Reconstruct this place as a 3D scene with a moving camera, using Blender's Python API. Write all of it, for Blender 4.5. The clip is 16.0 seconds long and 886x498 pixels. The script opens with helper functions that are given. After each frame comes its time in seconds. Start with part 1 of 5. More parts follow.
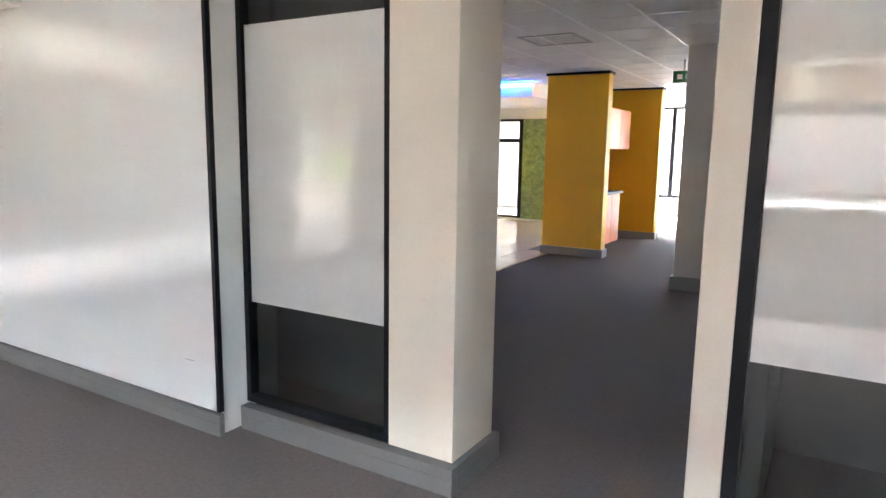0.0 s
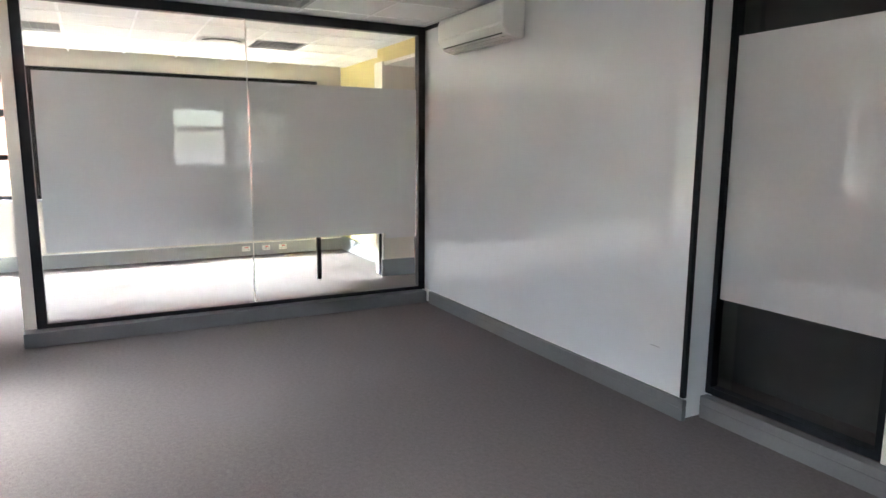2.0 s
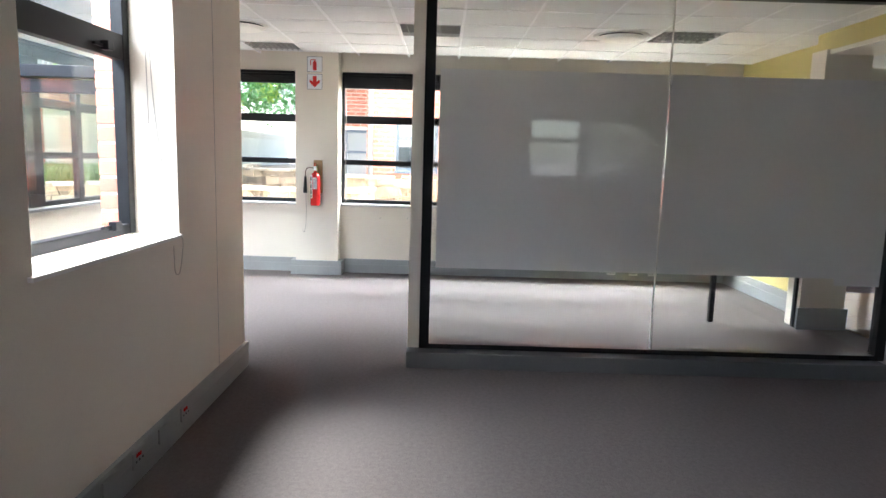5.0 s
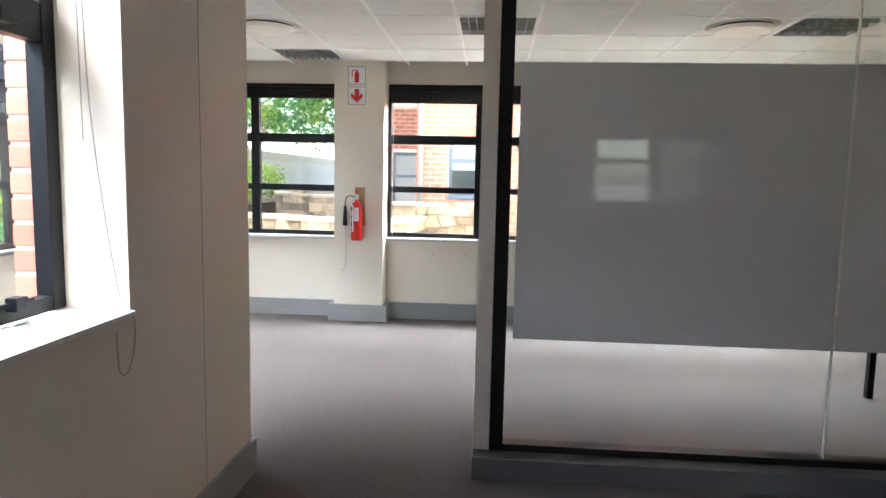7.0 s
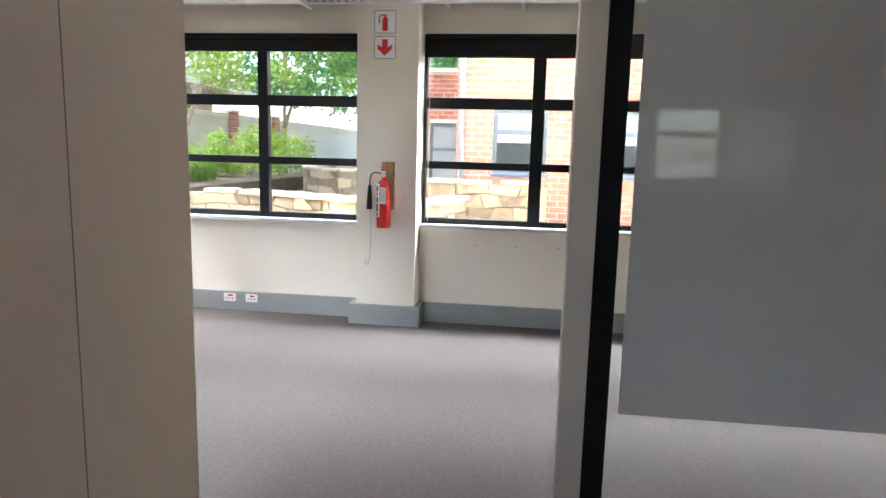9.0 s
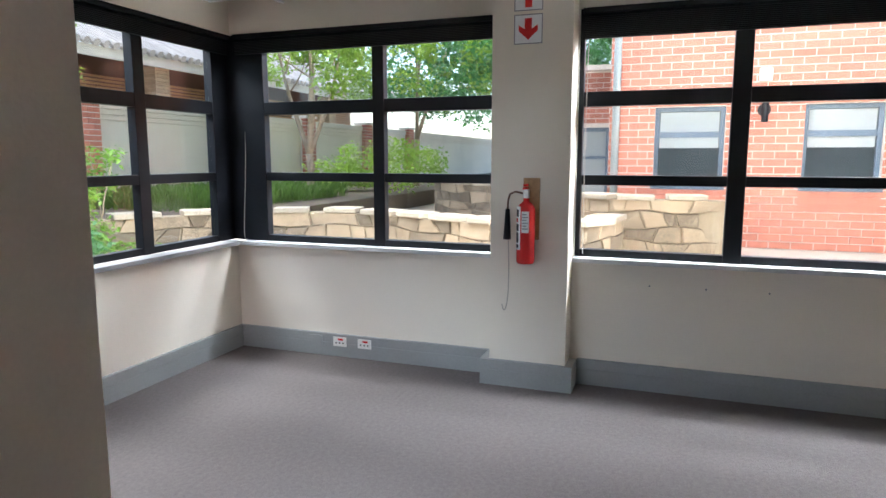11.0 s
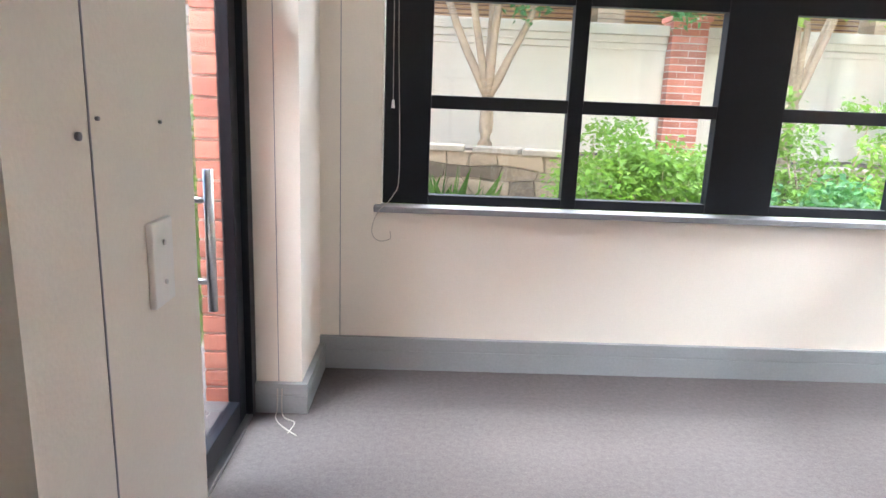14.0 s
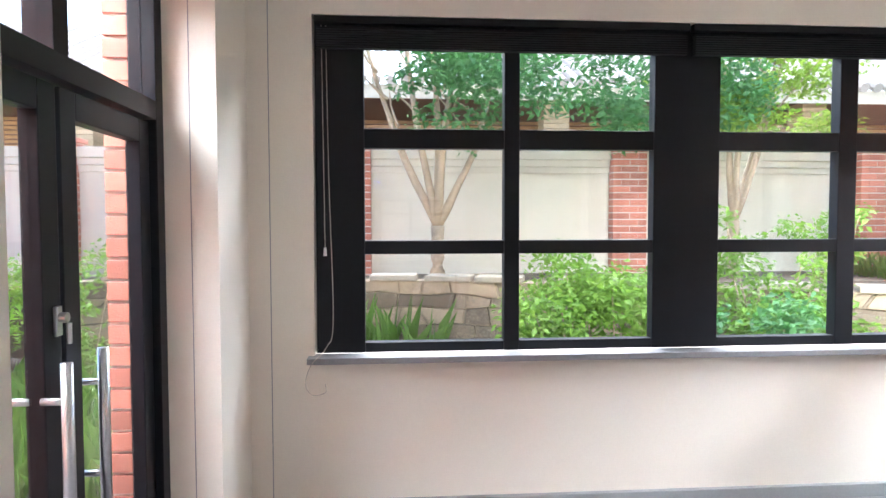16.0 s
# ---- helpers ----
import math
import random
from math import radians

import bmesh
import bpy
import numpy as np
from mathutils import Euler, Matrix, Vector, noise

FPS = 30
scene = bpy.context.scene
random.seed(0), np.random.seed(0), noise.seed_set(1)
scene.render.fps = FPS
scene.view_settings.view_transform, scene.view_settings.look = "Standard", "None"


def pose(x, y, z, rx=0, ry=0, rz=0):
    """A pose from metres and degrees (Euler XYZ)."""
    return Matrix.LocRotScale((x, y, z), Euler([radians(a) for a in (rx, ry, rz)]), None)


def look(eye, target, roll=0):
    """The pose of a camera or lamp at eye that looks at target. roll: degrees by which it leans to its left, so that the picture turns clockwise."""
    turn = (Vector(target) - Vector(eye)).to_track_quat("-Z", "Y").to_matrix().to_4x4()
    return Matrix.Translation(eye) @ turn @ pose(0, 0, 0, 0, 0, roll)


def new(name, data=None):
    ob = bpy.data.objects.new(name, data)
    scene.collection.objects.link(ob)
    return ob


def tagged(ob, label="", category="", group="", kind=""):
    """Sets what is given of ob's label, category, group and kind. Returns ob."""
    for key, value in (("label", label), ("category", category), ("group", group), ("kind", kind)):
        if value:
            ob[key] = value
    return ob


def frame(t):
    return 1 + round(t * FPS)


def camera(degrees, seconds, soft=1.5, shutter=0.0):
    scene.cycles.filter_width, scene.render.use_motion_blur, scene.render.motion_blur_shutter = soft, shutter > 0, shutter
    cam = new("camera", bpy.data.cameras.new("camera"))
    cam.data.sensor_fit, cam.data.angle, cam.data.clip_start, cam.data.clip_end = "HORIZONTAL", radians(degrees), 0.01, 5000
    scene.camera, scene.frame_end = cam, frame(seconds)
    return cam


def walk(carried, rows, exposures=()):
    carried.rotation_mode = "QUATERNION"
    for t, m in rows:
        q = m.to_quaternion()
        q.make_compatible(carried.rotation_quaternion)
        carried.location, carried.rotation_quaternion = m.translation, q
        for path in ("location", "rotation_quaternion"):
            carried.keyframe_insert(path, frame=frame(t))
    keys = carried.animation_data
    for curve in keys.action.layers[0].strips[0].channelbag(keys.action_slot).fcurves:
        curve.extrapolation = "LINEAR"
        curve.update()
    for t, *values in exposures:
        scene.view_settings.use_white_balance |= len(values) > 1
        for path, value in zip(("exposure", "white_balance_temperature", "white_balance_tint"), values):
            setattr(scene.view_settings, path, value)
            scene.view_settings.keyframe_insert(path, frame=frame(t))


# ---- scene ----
cam = camera(68.9, 16.0)
PATH = [
    (0, (-0.14, -0.017, 1.512), (-1.16, 1.676, 1.209), 0.9),
    (0.5, (-0.094, -0.163, 1.522), (-1.119, 1.515, 1.155), -0.4),
    (1, (-0.16, -0.302, 1.513), (-1.397, 1.234, 1.182), -0.9),
    (1.5, (-0.288, -0.521, 1.511), (-1.83, 0.716, 1.206), -1.2),
    (2, (-0.365, -0.7, 1.518), (-2.107, 0.232, 1.211), 0.4),
    (2.5, (-0.413, -0.829, 1.527), (-2.305, -0.25, 1.236), 0.5),
    (3, (-0.532, -0.874, 1.505), (-2.494, -0.62, 1.212), 2.4),
    (3.5, (-0.749, -0.825, 1.508), (-2.73, -0.794, 1.237), 1.1),
    (4, (-1.007, -0.88, 1.49), (-2.986, -0.918, 1.2), 1.5),
    (4.2, (-1.124, -0.907, 1.479), (-3.104, -0.9, 1.199), 1.8),
    (6.5, (-2.543, -1.186, 1.486), (-4.525, -1.253, 1.226), 0.5),
    (7, (-2.878, -1.193, 1.505), (-4.86, -1.344, 1.287), 1.2),
    (7.5, (-3.236, -1.271, 1.48), (-5.217, -1.357, 1.221), 1.5),
    (8, (-3.546, -1.321, 1.483), (-5.523, -1.382, 1.188), -0.5),
    (8.5, (-3.884, -1.338, 1.483), (-5.866, -1.447, 1.245), 0.9),
    (8.7, (-3.986, -1.347, 1.487), (-5.961, -1.523, 1.228), 1.3),
    (11, (-5.345, -1.703, 1.521), (-7.211, -2.367, 1.242), -0.0),
    (11.5, (-5.661, -1.735, 1.482), (-7.327, -2.808, 1.214), -0.5),
    (12, (-5.851, -1.793, 1.438), (-7.216, -3.239, 1.226), 1.2),
    (12.5, (-6.056, -1.891, 1.421), (-7.108, -3.58, 1.226), 1.3),
    (13, (-6.162, -1.932, 1.411), (-6.723, -3.83, 1.125), 2.0),
    (13.5, (-6.293, -1.846, 1.382), (-6.493, -3.789, 0.951), 4.8),
    (14, (-6.333, -1.795, 1.374), (-6.392, -3.745, 0.933), 2.3),
    (14.5, (-6.342, -1.759, 1.432), (-6.404, -3.74, 1.162), 1.2),
    (15, (-6.368, -1.757, 1.47), (-6.404, -3.751, 1.314), 0.1),
    (15.5, (-6.412, -1.799, 1.489), (-6.422, -3.795, 1.375), -0.6),
    (16, (-6.482, -1.929, 1.505), (-6.635, -3.921, 1.418), -0.1),
]
EXPOSURES = [
    (0.0, 4.95, 6550, 10), (1.0, 4.85, 6550, 10), (2.0, 4.05, 6350, 10), (3.0, 3.1, 6250, 10), (4.0, 3.05, 6250, 10), (6.5, 2.5, 6300, 10),
    (8.7, 2.45, 6300, 10), (11.0, 1.58, 6000, 10), (12.5, 1.75, 6100, 11), (13.5, 2.3, 6000, 11), (14.0, 2.45, 6000, 11), (16.0, 2.35, 5950, 12)]
walk(cam, [(t, look(eye, target, roll)) for t, eye, target, roll in PATH], EXPOSURES)

# ---- world and light ----
world = bpy.data.worlds.new("overcast_sky")
scene.world = world
world.use_nodes = True
wn = world.node_tree.nodes
sky = wn.new("ShaderNodeTexSky")
sky.sky_type = "NISHITA"
sky.sun_disc = False
sky.sun_elevation = radians(55)
sky.sun_rotation = radians(200)
sky.air_density = 1.0
sky.dust_density = 2.0
sky.ozone_density = 1.0
world.node_tree.links.new(sky.outputs[0], wn["Background"].inputs[0])
wn["Background"].inputs[1].default_value = 0.15
sun_data = bpy.data.lights.new("sun", "SUN")
sun_data.energy = 1.3
sun_data.angle = radians(20)
sun_data.color = (1.0, 0.985, 0.96)
sun = new("sun", sun_data)
sun.matrix_world = look((-4, -14, 20), (-6, -3, 0))


def sky_lamp(name, where, aim, length, width, power):
    """Daylight of the open sky, entering at a window's head."""
    d = bpy.data.lights.new(name, "AREA")
    d.shape, d.size, d.size_y, d.energy = "RECTANGLE", length, width, power
    d.color = (0.93, 0.97, 1.0)
    o = new(name, d)
    o.matrix_world = look(where, aim)
    return o


LAMP = 0.85
back_lamp = sky_lamp("window_daylight", (-7.9, -5.65, 3.2), (-7.9, -2.5, 0.6), 3.4, 0.9, 125 * LAMP)
far_lamp = sky_lamp("window_daylight", (-10.35, -3.8, 3.2), (-7.2, -3.8, 0.6), 2.0, 0.9, 150 * LAMP)
row_lamp = sky_lamp("window_daylight", (-10.35, 0.0, 3.2), (-7.2, 0.0, 0.6), 4.2, 0.9, 560 * LAMP)
side_lamp = sky_lamp("window_daylight", (-4.3, -3.45, 3.2), (-4.3, -0.2, 0.6), 1.1, 0.9, 35 * LAMP)
rear_lamp = sky_lamp("window_daylight", (-0.2, -3.45, 3.2), (-0.2, -0.2, 0.6), 1.1, 0.9, 185 * LAMP)
court_lamp = sky_lamp("window_daylight", (-4.75, -3.65, 3.1), (-7.4, -3.1, 0.2), 1.4, 0.9, 60 * LAMP)
end_lamp = sky_lamp("window_daylight", (5.95, 1.62, 3.2), (2.5, 1.62, 0.6), 1.2, 0.9, 30 * LAMP)
hall_lamp = sky_lamp("window_daylight", (-2.5, 17.0, 3.4), (-2.5, 12.0, 0.6), 6.5, 0.9, 1600 * LAMP)
door_lamp = sky_lamp("window_daylight", (-7.5, 13.9, 3.2), (-7.5, 10.0, 0.6), 3.8, 0.9, 900 * LAMP)

# ---- materials ----
def mat(name, color, rough=0.6, metal=0.0, scale=6.0, vary=0.12, fine=80.0, bump=0.1, coat=0.0, island=0.0, pick=0.0, spec=0.5):
    """A surface with broad and fine variation in tone and a little relief."""
    m = bpy.data.materials.new(name)
    m.use_nodes = True
    nt = m.node_tree
    b = nt.nodes["Principled BSDF"]
    b.inputs["Roughness"].default_value = rough
    b.inputs["Metallic"].default_value = metal
    b.inputs["Coat Weight"].default_value = coat
    b.inputs["Coat Roughness"].default_value = 0.04
    b.inputs["Coat IOR"].default_value = 1.9
    b.inputs["Specular IOR Level"].default_value = spec
    tc = nt.nodes.new("ShaderNodeTexCoord")
    n1 = nt.nodes.new("ShaderNodeTexNoise")
    n1.inputs["Scale"].default_value = scale
    n1.inputs["Detail"].default_value = 5
    n2 = nt.nodes.new("ShaderNodeTexNoise")
    n2.inputs["Scale"].default_value = fine
    n2.inputs["Detail"].default_value = 3
    nt.links.new(tc.outputs["Object"], n1.inputs["Vector"])
    nt.links.new(tc.outputs["Object"], n2.inputs["Vector"])
    add = nt.nodes.new("ShaderNodeMath")
    add.operation = "ADD"
    nt.links.new(n1.outputs["Fac"], add.inputs[0])
    nt.links.new(n2.outputs["Fac"], add.inputs[1])
    last = add.outputs[0]
    for amount, kind, socket in ((island, "ShaderNodeNewGeometry", "Random Per Island"), (pick, "ShaderNodeObjectInfo", "Random")):
        if amount:
            g = nt.nodes.new(kind)
            ma = nt.nodes.new("ShaderNodeMath")
            ma.operation = "MULTIPLY_ADD"
            ma.inputs[1].default_value = amount
            nt.links.new(g.outputs[socket], ma.inputs[0])
            nt.links.new(last, ma.inputs[2])
            sub = nt.nodes.new("ShaderNodeMath")
            sub.operation = "SUBTRACT"
            sub.inputs[1].default_value = amount / 2
            nt.links.new(ma.outputs[0], sub.inputs[0])
            last = sub.outputs[0]
    ramp = nt.nodes.new("ShaderNodeMapRange")
    ramp.inputs["From Min"].default_value = 0.6
    ramp.inputs["From Max"].default_value = 1.4
    ramp.inputs["To Min"].default_value = 1 - vary
    ramp.inputs["To Max"].default_value = 1 + vary
    nt.links.new(last, ramp.inputs["Value"])
    mul = nt.nodes.new("ShaderNodeVectorMath")
    mul.operation = "SCALE"
    mul.inputs[0].default_value = color
    nt.links.new(ramp.outputs[0], mul.inputs["Scale"])
    nt.links.new(mul.outputs[0], b.inputs["Base Color"])
    if bump:
        bp = nt.nodes.new("ShaderNodeBump")
        bp.inputs["Strength"].default_value = bump
        bp.inputs["Distance"].default_value = 0.004
        nt.links.new(n2.outputs["Fac"], bp.inputs["Height"])
        nt.links.new(bp.outputs[0], b.inputs["Normal"])
    return m


def glass_mat(name, tint=(0.97, 0.985, 0.98)):
    """Thin clear pane: light goes straight through, with a mirror gloss that grows at grazing angles."""
    m = bpy.data.materials.new(name)
    m.use_nodes = True
    nt = m.node_tree
    clear = nt.nodes.new("ShaderNodeBsdfTransparent")
    clear.inputs["Color"].default_value = (*tint, 1)
    gloss = nt.nodes.new("ShaderNodeBsdfGlossy")
    gloss.inputs["Roughness"].default_value = 0.0
    lw = nt.nodes.new("ShaderNodeLayerWeight")
    power = nt.nodes.new("ShaderNodeMath")
    power.operation = "POWER"
    power.inputs[1].default_value = 4.0
    nt.links.new(lw.outputs["Facing"], power.inputs[0])
    fres = nt.nodes.new("ShaderNodeMath")
    fres.operation = "MULTIPLY_ADD"
    fres.inputs[1].default_value = 0.5
    fres.inputs[2].default_value = 0.035
    nt.links.new(power.outputs[0], fres.inputs[0])
    mix = nt.nodes.new("ShaderNodeMixShader")
    nt.links.new(fres.outputs[0], mix.inputs[0])
    nt.links.new(clear.outputs[0], mix.inputs[1])
    nt.links.new(gloss.outputs[0], mix.inputs[2])
    nt.links.new(mix.outputs[0], nt.nodes["Material Output"].inputs["Surface"])
    return m


def leaf_mat(name, color):
    m = mat(name, color, rough=0.5, scale=3, vary=0.35, fine=30, bump=0, island=0.9)
    b = m.node_tree.nodes["Principled BSDF"]
    b.inputs["Transmission Weight"].default_value = 0.0
    b.inputs["Subsurface Weight"].default_value = 0.0
    tr = m.node_tree.nodes.new("ShaderNodeBsdfTranslucent")
    tr.inputs["Color"].default_value = (color[0] * 1.6, color[1] * 1.6, color[2] * 1.1, 1)
    mix = m.node_tree.nodes.new("ShaderNodeMixShader")
    mix.inputs[0].default_value = 0.4
    nl = m.node_tree.links
    nl.new(b.outputs[0], mix.inputs[1])
    nl.new(tr.outputs[0], mix.inputs[2])
    nl.new(mix.outputs[0], m.node_tree.nodes["Material Output"].inputs["Surface"])
    return m


def film_mat():
    m = mat("frosted_film", (0.80, 0.80, 0.79), rough=0.5, scale=1.5, vary=0.03, fine=40, bump=0.0, coat=1.0)
    b = m.node_tree.nodes["Principled BSDF"]
    tr = m.node_tree.nodes.new("ShaderNodeBsdfTranslucent")
    tr.inputs["Color"].default_value = (0.75, 0.76, 0.74, 1)
    mix = m.node_tree.nodes.new("ShaderNodeMixShader")
    mix.inputs[0].default_value = 0.25
    nl = m.node_tree.links
    nl.new(b.outputs[0], mix.inputs[1])
    nl.new(tr.outputs[0], mix.inputs[2])
    nl.new(mix.outputs[0], m.node_tree.nodes["Material Output"].inputs["Surface"])
    return m


def glow_mat(name, color, power):
    m = bpy.data.materials.new(name)
    m.use_nodes = True
    b = m.node_tree.nodes["Principled BSDF"]
    b.inputs["Base Color"].default_value = (*color, 1)
    b.inputs["Emission Color"].default_value = (*color, 1)
    b.inputs["Emission Strength"].default_value = power
    return m


CREAM = mat("cream_paint", (0.80, 0.74, 0.645), 0.55, scale=1.2, vary=0.04, fine=160, bump=0.12)
WHITE = mat("white_paint", (0.82, 0.81, 0.78), 0.5, scale=1.5, vary=0.04, fine=140, bump=0.08)
GREYP = mat("grey_paint", (0.42, 0.42, 0.40), 0.5, scale=1.5, vary=0.05)
# near-black: the gloom of the unlit side rooms put into the wall colour
UNLITWALL = mat("unlit_room_dark", (0.07, 0.075, 0.07), 0.6, scale=1.5, vary=0.08)
BOARD = mat("whiteboard_laminate", (0.76, 0.77, 0.78), 0.22, scale=0.8, vary=0.03, fine=3, bump=0.10, coat=0.8)
SKIRT = mat("grey_skirting_plastic", (0.30, 0.312, 0.312), 0.35, scale=3, vary=0.08, bump=0.03)
CARPET = mat("brown_grey_carpet", (0.135, 0.118, 0.114), 0.95, scale=40.0, vary=0.2, fine=120, bump=0.9, spec=0.1)
BLACK = mat("black_powder_coat", (0.006, 0.007, 0.010), 0.4, scale=8, vary=0.2, bump=0.03, spec=0.25)
BLIND = mat("black_blind", (0.008, 0.009, 0.011), 0.6, scale=8, vary=0.2, spec=0.25)
SILL = mat("grey_sill", (0.24, 0.24, 0.245), 0.5, scale=14, vary=0.14, bump=0.1)
# lighter copy of SILL: window glare put into the colour
GLARESILL = mat("pale_sill", (0.62, 0.62, 0.62), 0.45, scale=14, vary=0.1, bump=0.1)
DARKSKIRT = mat("dark_grey_skirting", (0.15, 0.15, 0.148), 0.4, scale=3, vary=0.1, bump=0.03)
CORD = mat("grey_cord", (0.42, 0.38, 0.33), 0.6, vary=0.1, bump=0)
TILE = mat("ceiling_tile", (0.76, 0.76, 0.75), 0.9, scale=30, vary=0.05, fine=300, bump=0.4, island=0.25)
TBAR = mat("ceiling_grid", (0.85, 0.85, 0.85), 0.4, vary=0.02, bump=0)
STEEL = mat("brushed_steel", (0.60, 0.60, 0.60), 0.28, 1.0, scale=20, vary=0.1, bump=0.02)
DULLMETAL = mat("louvre_metal", (0.45, 0.46, 0.45), 0.4, 0.8, scale=20, vary=0.1)
YELLOW = mat("yellow_paint", (0.80, 0.47, 0.02), 0.5, scale=1.5, vary=0.05)
OLIVE = mat("mustard_paint", (0.62, 0.52, 0.20), 0.55, scale=1.5, vary=0.05)
ORANGE = mat("orange_laminate", (0.75, 0.20, 0.05), 0.35, scale=3, vary=0.05)
TILEF = mat("tan_floor_tile", (0.62, 0.46, 0.31), 0.18, scale=4, vary=0.08, island=0.3)
RED = mat("red_enamel", (0.62, 0.02, 0.02), 0.25, scale=8, vary=0.06, bump=0.02)
PAPER = mat("white_paper", (0.84, 0.85, 0.86), 0.7, scale=8, vary=0.03, bump=0.02)
INK = mat("grey_print", (0.25, 0.25, 0.27), 0.7, vary=0.1, bump=0)
PLASTIC = mat("white_plastic", (0.82, 0.81, 0.77), 0.35, scale=8, vary=0.03, bump=0.02)
WOOD = mat("varnished_wood", (0.42, 0.24, 0.10), 0.4, scale=12, vary=0.25, fine=60)
BRICK = mat("red_brick", (0.46, 0.17, 0.115), 0.8, scale=9, vary=0.22, fine=120, bump=0.5, pick=0.9, island=0.9)
MORTAR = mat("pale_mortar", (0.66, 0.60, 0.53), 0.95, scale=12, vary=0.15, fine=150, bump=0.5)
PLASTER = mat("cream_plaster", (0.66, 0.60, 0.49), 0.85, scale=1.6, vary=0.12, fine=50, bump=0.4)
STONE = mat("sandstone", (0.28, 0.21, 0.14), 0.85, scale=7, vary=0.45, fine=45, bump=0.8, pick=1.2)
CAPSTONE = mat("pale_capstone", (0.42, 0.355, 0.27), 0.85, scale=6, vary=0.2, fine=45, bump=0.6, pick=0.6)
BEDDING = mat("sandy_mortar", (0.33, 0.26, 0.18), 0.95, scale=9, vary=0.25, fine=80, bump=0.6)
EARTH = mat("soil", (0.10, 0.075, 0.05), 0.95, scale=4, vary=0.4, fine=40, bump=0.8)
PAVE = mat("pale_paving", (0.42, 0.36, 0.29), 0.9, scale=3, vary=0.15, fine=60, bump=0.4)
GRASSM = leaf_mat("grass_blade", (0.13, 0.22, 0.05))
BUSHM = leaf_mat("bush_leaf", (0.17, 0.30, 0.045))
DARKLEAF = leaf_mat("tree_leaf", (0.07, 0.19, 0.065))
LIGHTLEAF = leaf_mat("young_leaf", (0.24, 0.36, 0.06))
BARK = mat("pale_bark", (0.37, 0.28, 0.19), 0.85, scale=5, vary=0.45, fine=40, bump=0.8)
ROOFM = mat("clay_roof_tile", (0.50, 0.44, 0.38), 0.8, scale=5, vary=0.2, island=0.5)
TIMBER = mat("dark_timber", (0.13, 0.055, 0.03), 0.6, scale=6, vary=0.3)
SANDBRICK = mat("tan_brick", (0.48, 0.36, 0.22), 0.85, scale=9, vary=0.2, island=0.8)
BLUEGREY = mat("blue_grey_frame", (0.10, 0.14, 0.19), 0.4, scale=6, vary=0.1)
DARKGLASS = mat("dark_pane", (0.05, 0.06, 0.065), 0.05, vary=0.1, bump=0)
PALEBLIND = mat("pale_blind", (0.33, 0.35, 0.35), 0.6, vary=0.08)
GUTTER = mat("grey_downpipe", (0.33, 0.38, 0.40), 0.5, vary=0.08)
GLASS = glass_mat("window_glass")
FILM = film_mat()
BLUE = glow_mat("blue_led", (0.02, 0.12, 1.0), 6.0)
BAMBOO = mat("bamboo_print", (0.20, 0.26, 0.08), 0.35, scale=9, vary=0.6, fine=30, bump=0)


# ---- mesh helpers ----
def box(bm, x0, x1, y0, y1, z0, z1, bevel=0.0):
    r = bmesh.ops.create_cube(bm, size=1.0)
    m = Matrix.Translation(((x0 + x1) / 2, (y0 + y1) / 2, (z0 + z1) / 2)) @ Matrix.Diagonal((abs(x1 - x0), abs(y1 - y0), abs(z1 - z0), 1))
    bmesh.ops.transform(bm, matrix=m, verts=r["verts"])
    if bevel:
        edges = list({e for v in r["verts"] for e in v.link_edges})
        bmesh.ops.bevel(bm, geom=edges, offset=bevel, segments=2, affect="EDGES", profile=0.6)
    return bm


def boxes(*list_of, bevel=0.0):
    bm = bmesh.new()
    for b in list_of:
        box(bm, *b, bevel=bevel)
    return bm


def cyl(bm, p, q, r0, r1=None, seg=14):
    p, q = Vector(p), Vector(q)
    r1 = r0 if r1 is None else r1
    d = q - p
    m = Matrix.Translation((p + q) / 2) @ d.to_track_quat("Z", "Y").to_matrix().to_4x4()
    bmesh.ops.create_cone(bm, cap_ends=True, segments=seg, radius1=r0, radius2=r1, depth=d.length, matrix=m)
    return bm


def tube(bm, pts, r, seg=8):
    pts = [Vector(p) for p in pts]
    rings = []
    for i, p in enumerate(pts):
        d = (pts[min(i + 1, len(pts) - 1)] - pts[max(i - 1, 0)]).normalized()
        q = d.to_track_quat("Z", "Y")
        rr = r[i] if isinstance(r, (list, tuple)) else r
        rings.append([bm.verts.new(p + q @ Vector((rr * math.cos(a), rr * math.sin(a), 0))) for a in (2 * math.pi * k / seg for k in range(seg))])
    for a, b in zip(rings, rings[1:]):
        for k in range(seg):
            bm.faces.new((a[k], a[(k + 1) % seg], b[(k + 1) % seg], b[k]))
    bm.faces.new(rings[0][::-1])
    bm.faces.new(rings[-1])
    return bm


def finish(bm, name, material, smooth=False):
    bmesh.ops.recalc_face_normals(bm, faces=bm.faces)
    me = bpy.data.meshes.new(name)
    bm.to_mesh(me)
    bm.free()
    me.materials.append(material)
    if smooth:
        me.polygons.foreach_set("use_smooth", [True] * len(me.polygons))
    return me


def part(name, bm, material, parent=None, label="", smooth=False):
    ob = new(name, finish(bm, name, material, smooth))
    ob.parent = parent
    return tagged(ob, label)


def thing(name, label, category, group="", at=(0, 0, 0)):
    ob = new(name)
    ob.location = at
    ob.empty_display_size = 0.1
    return tagged(ob, label, category, group)


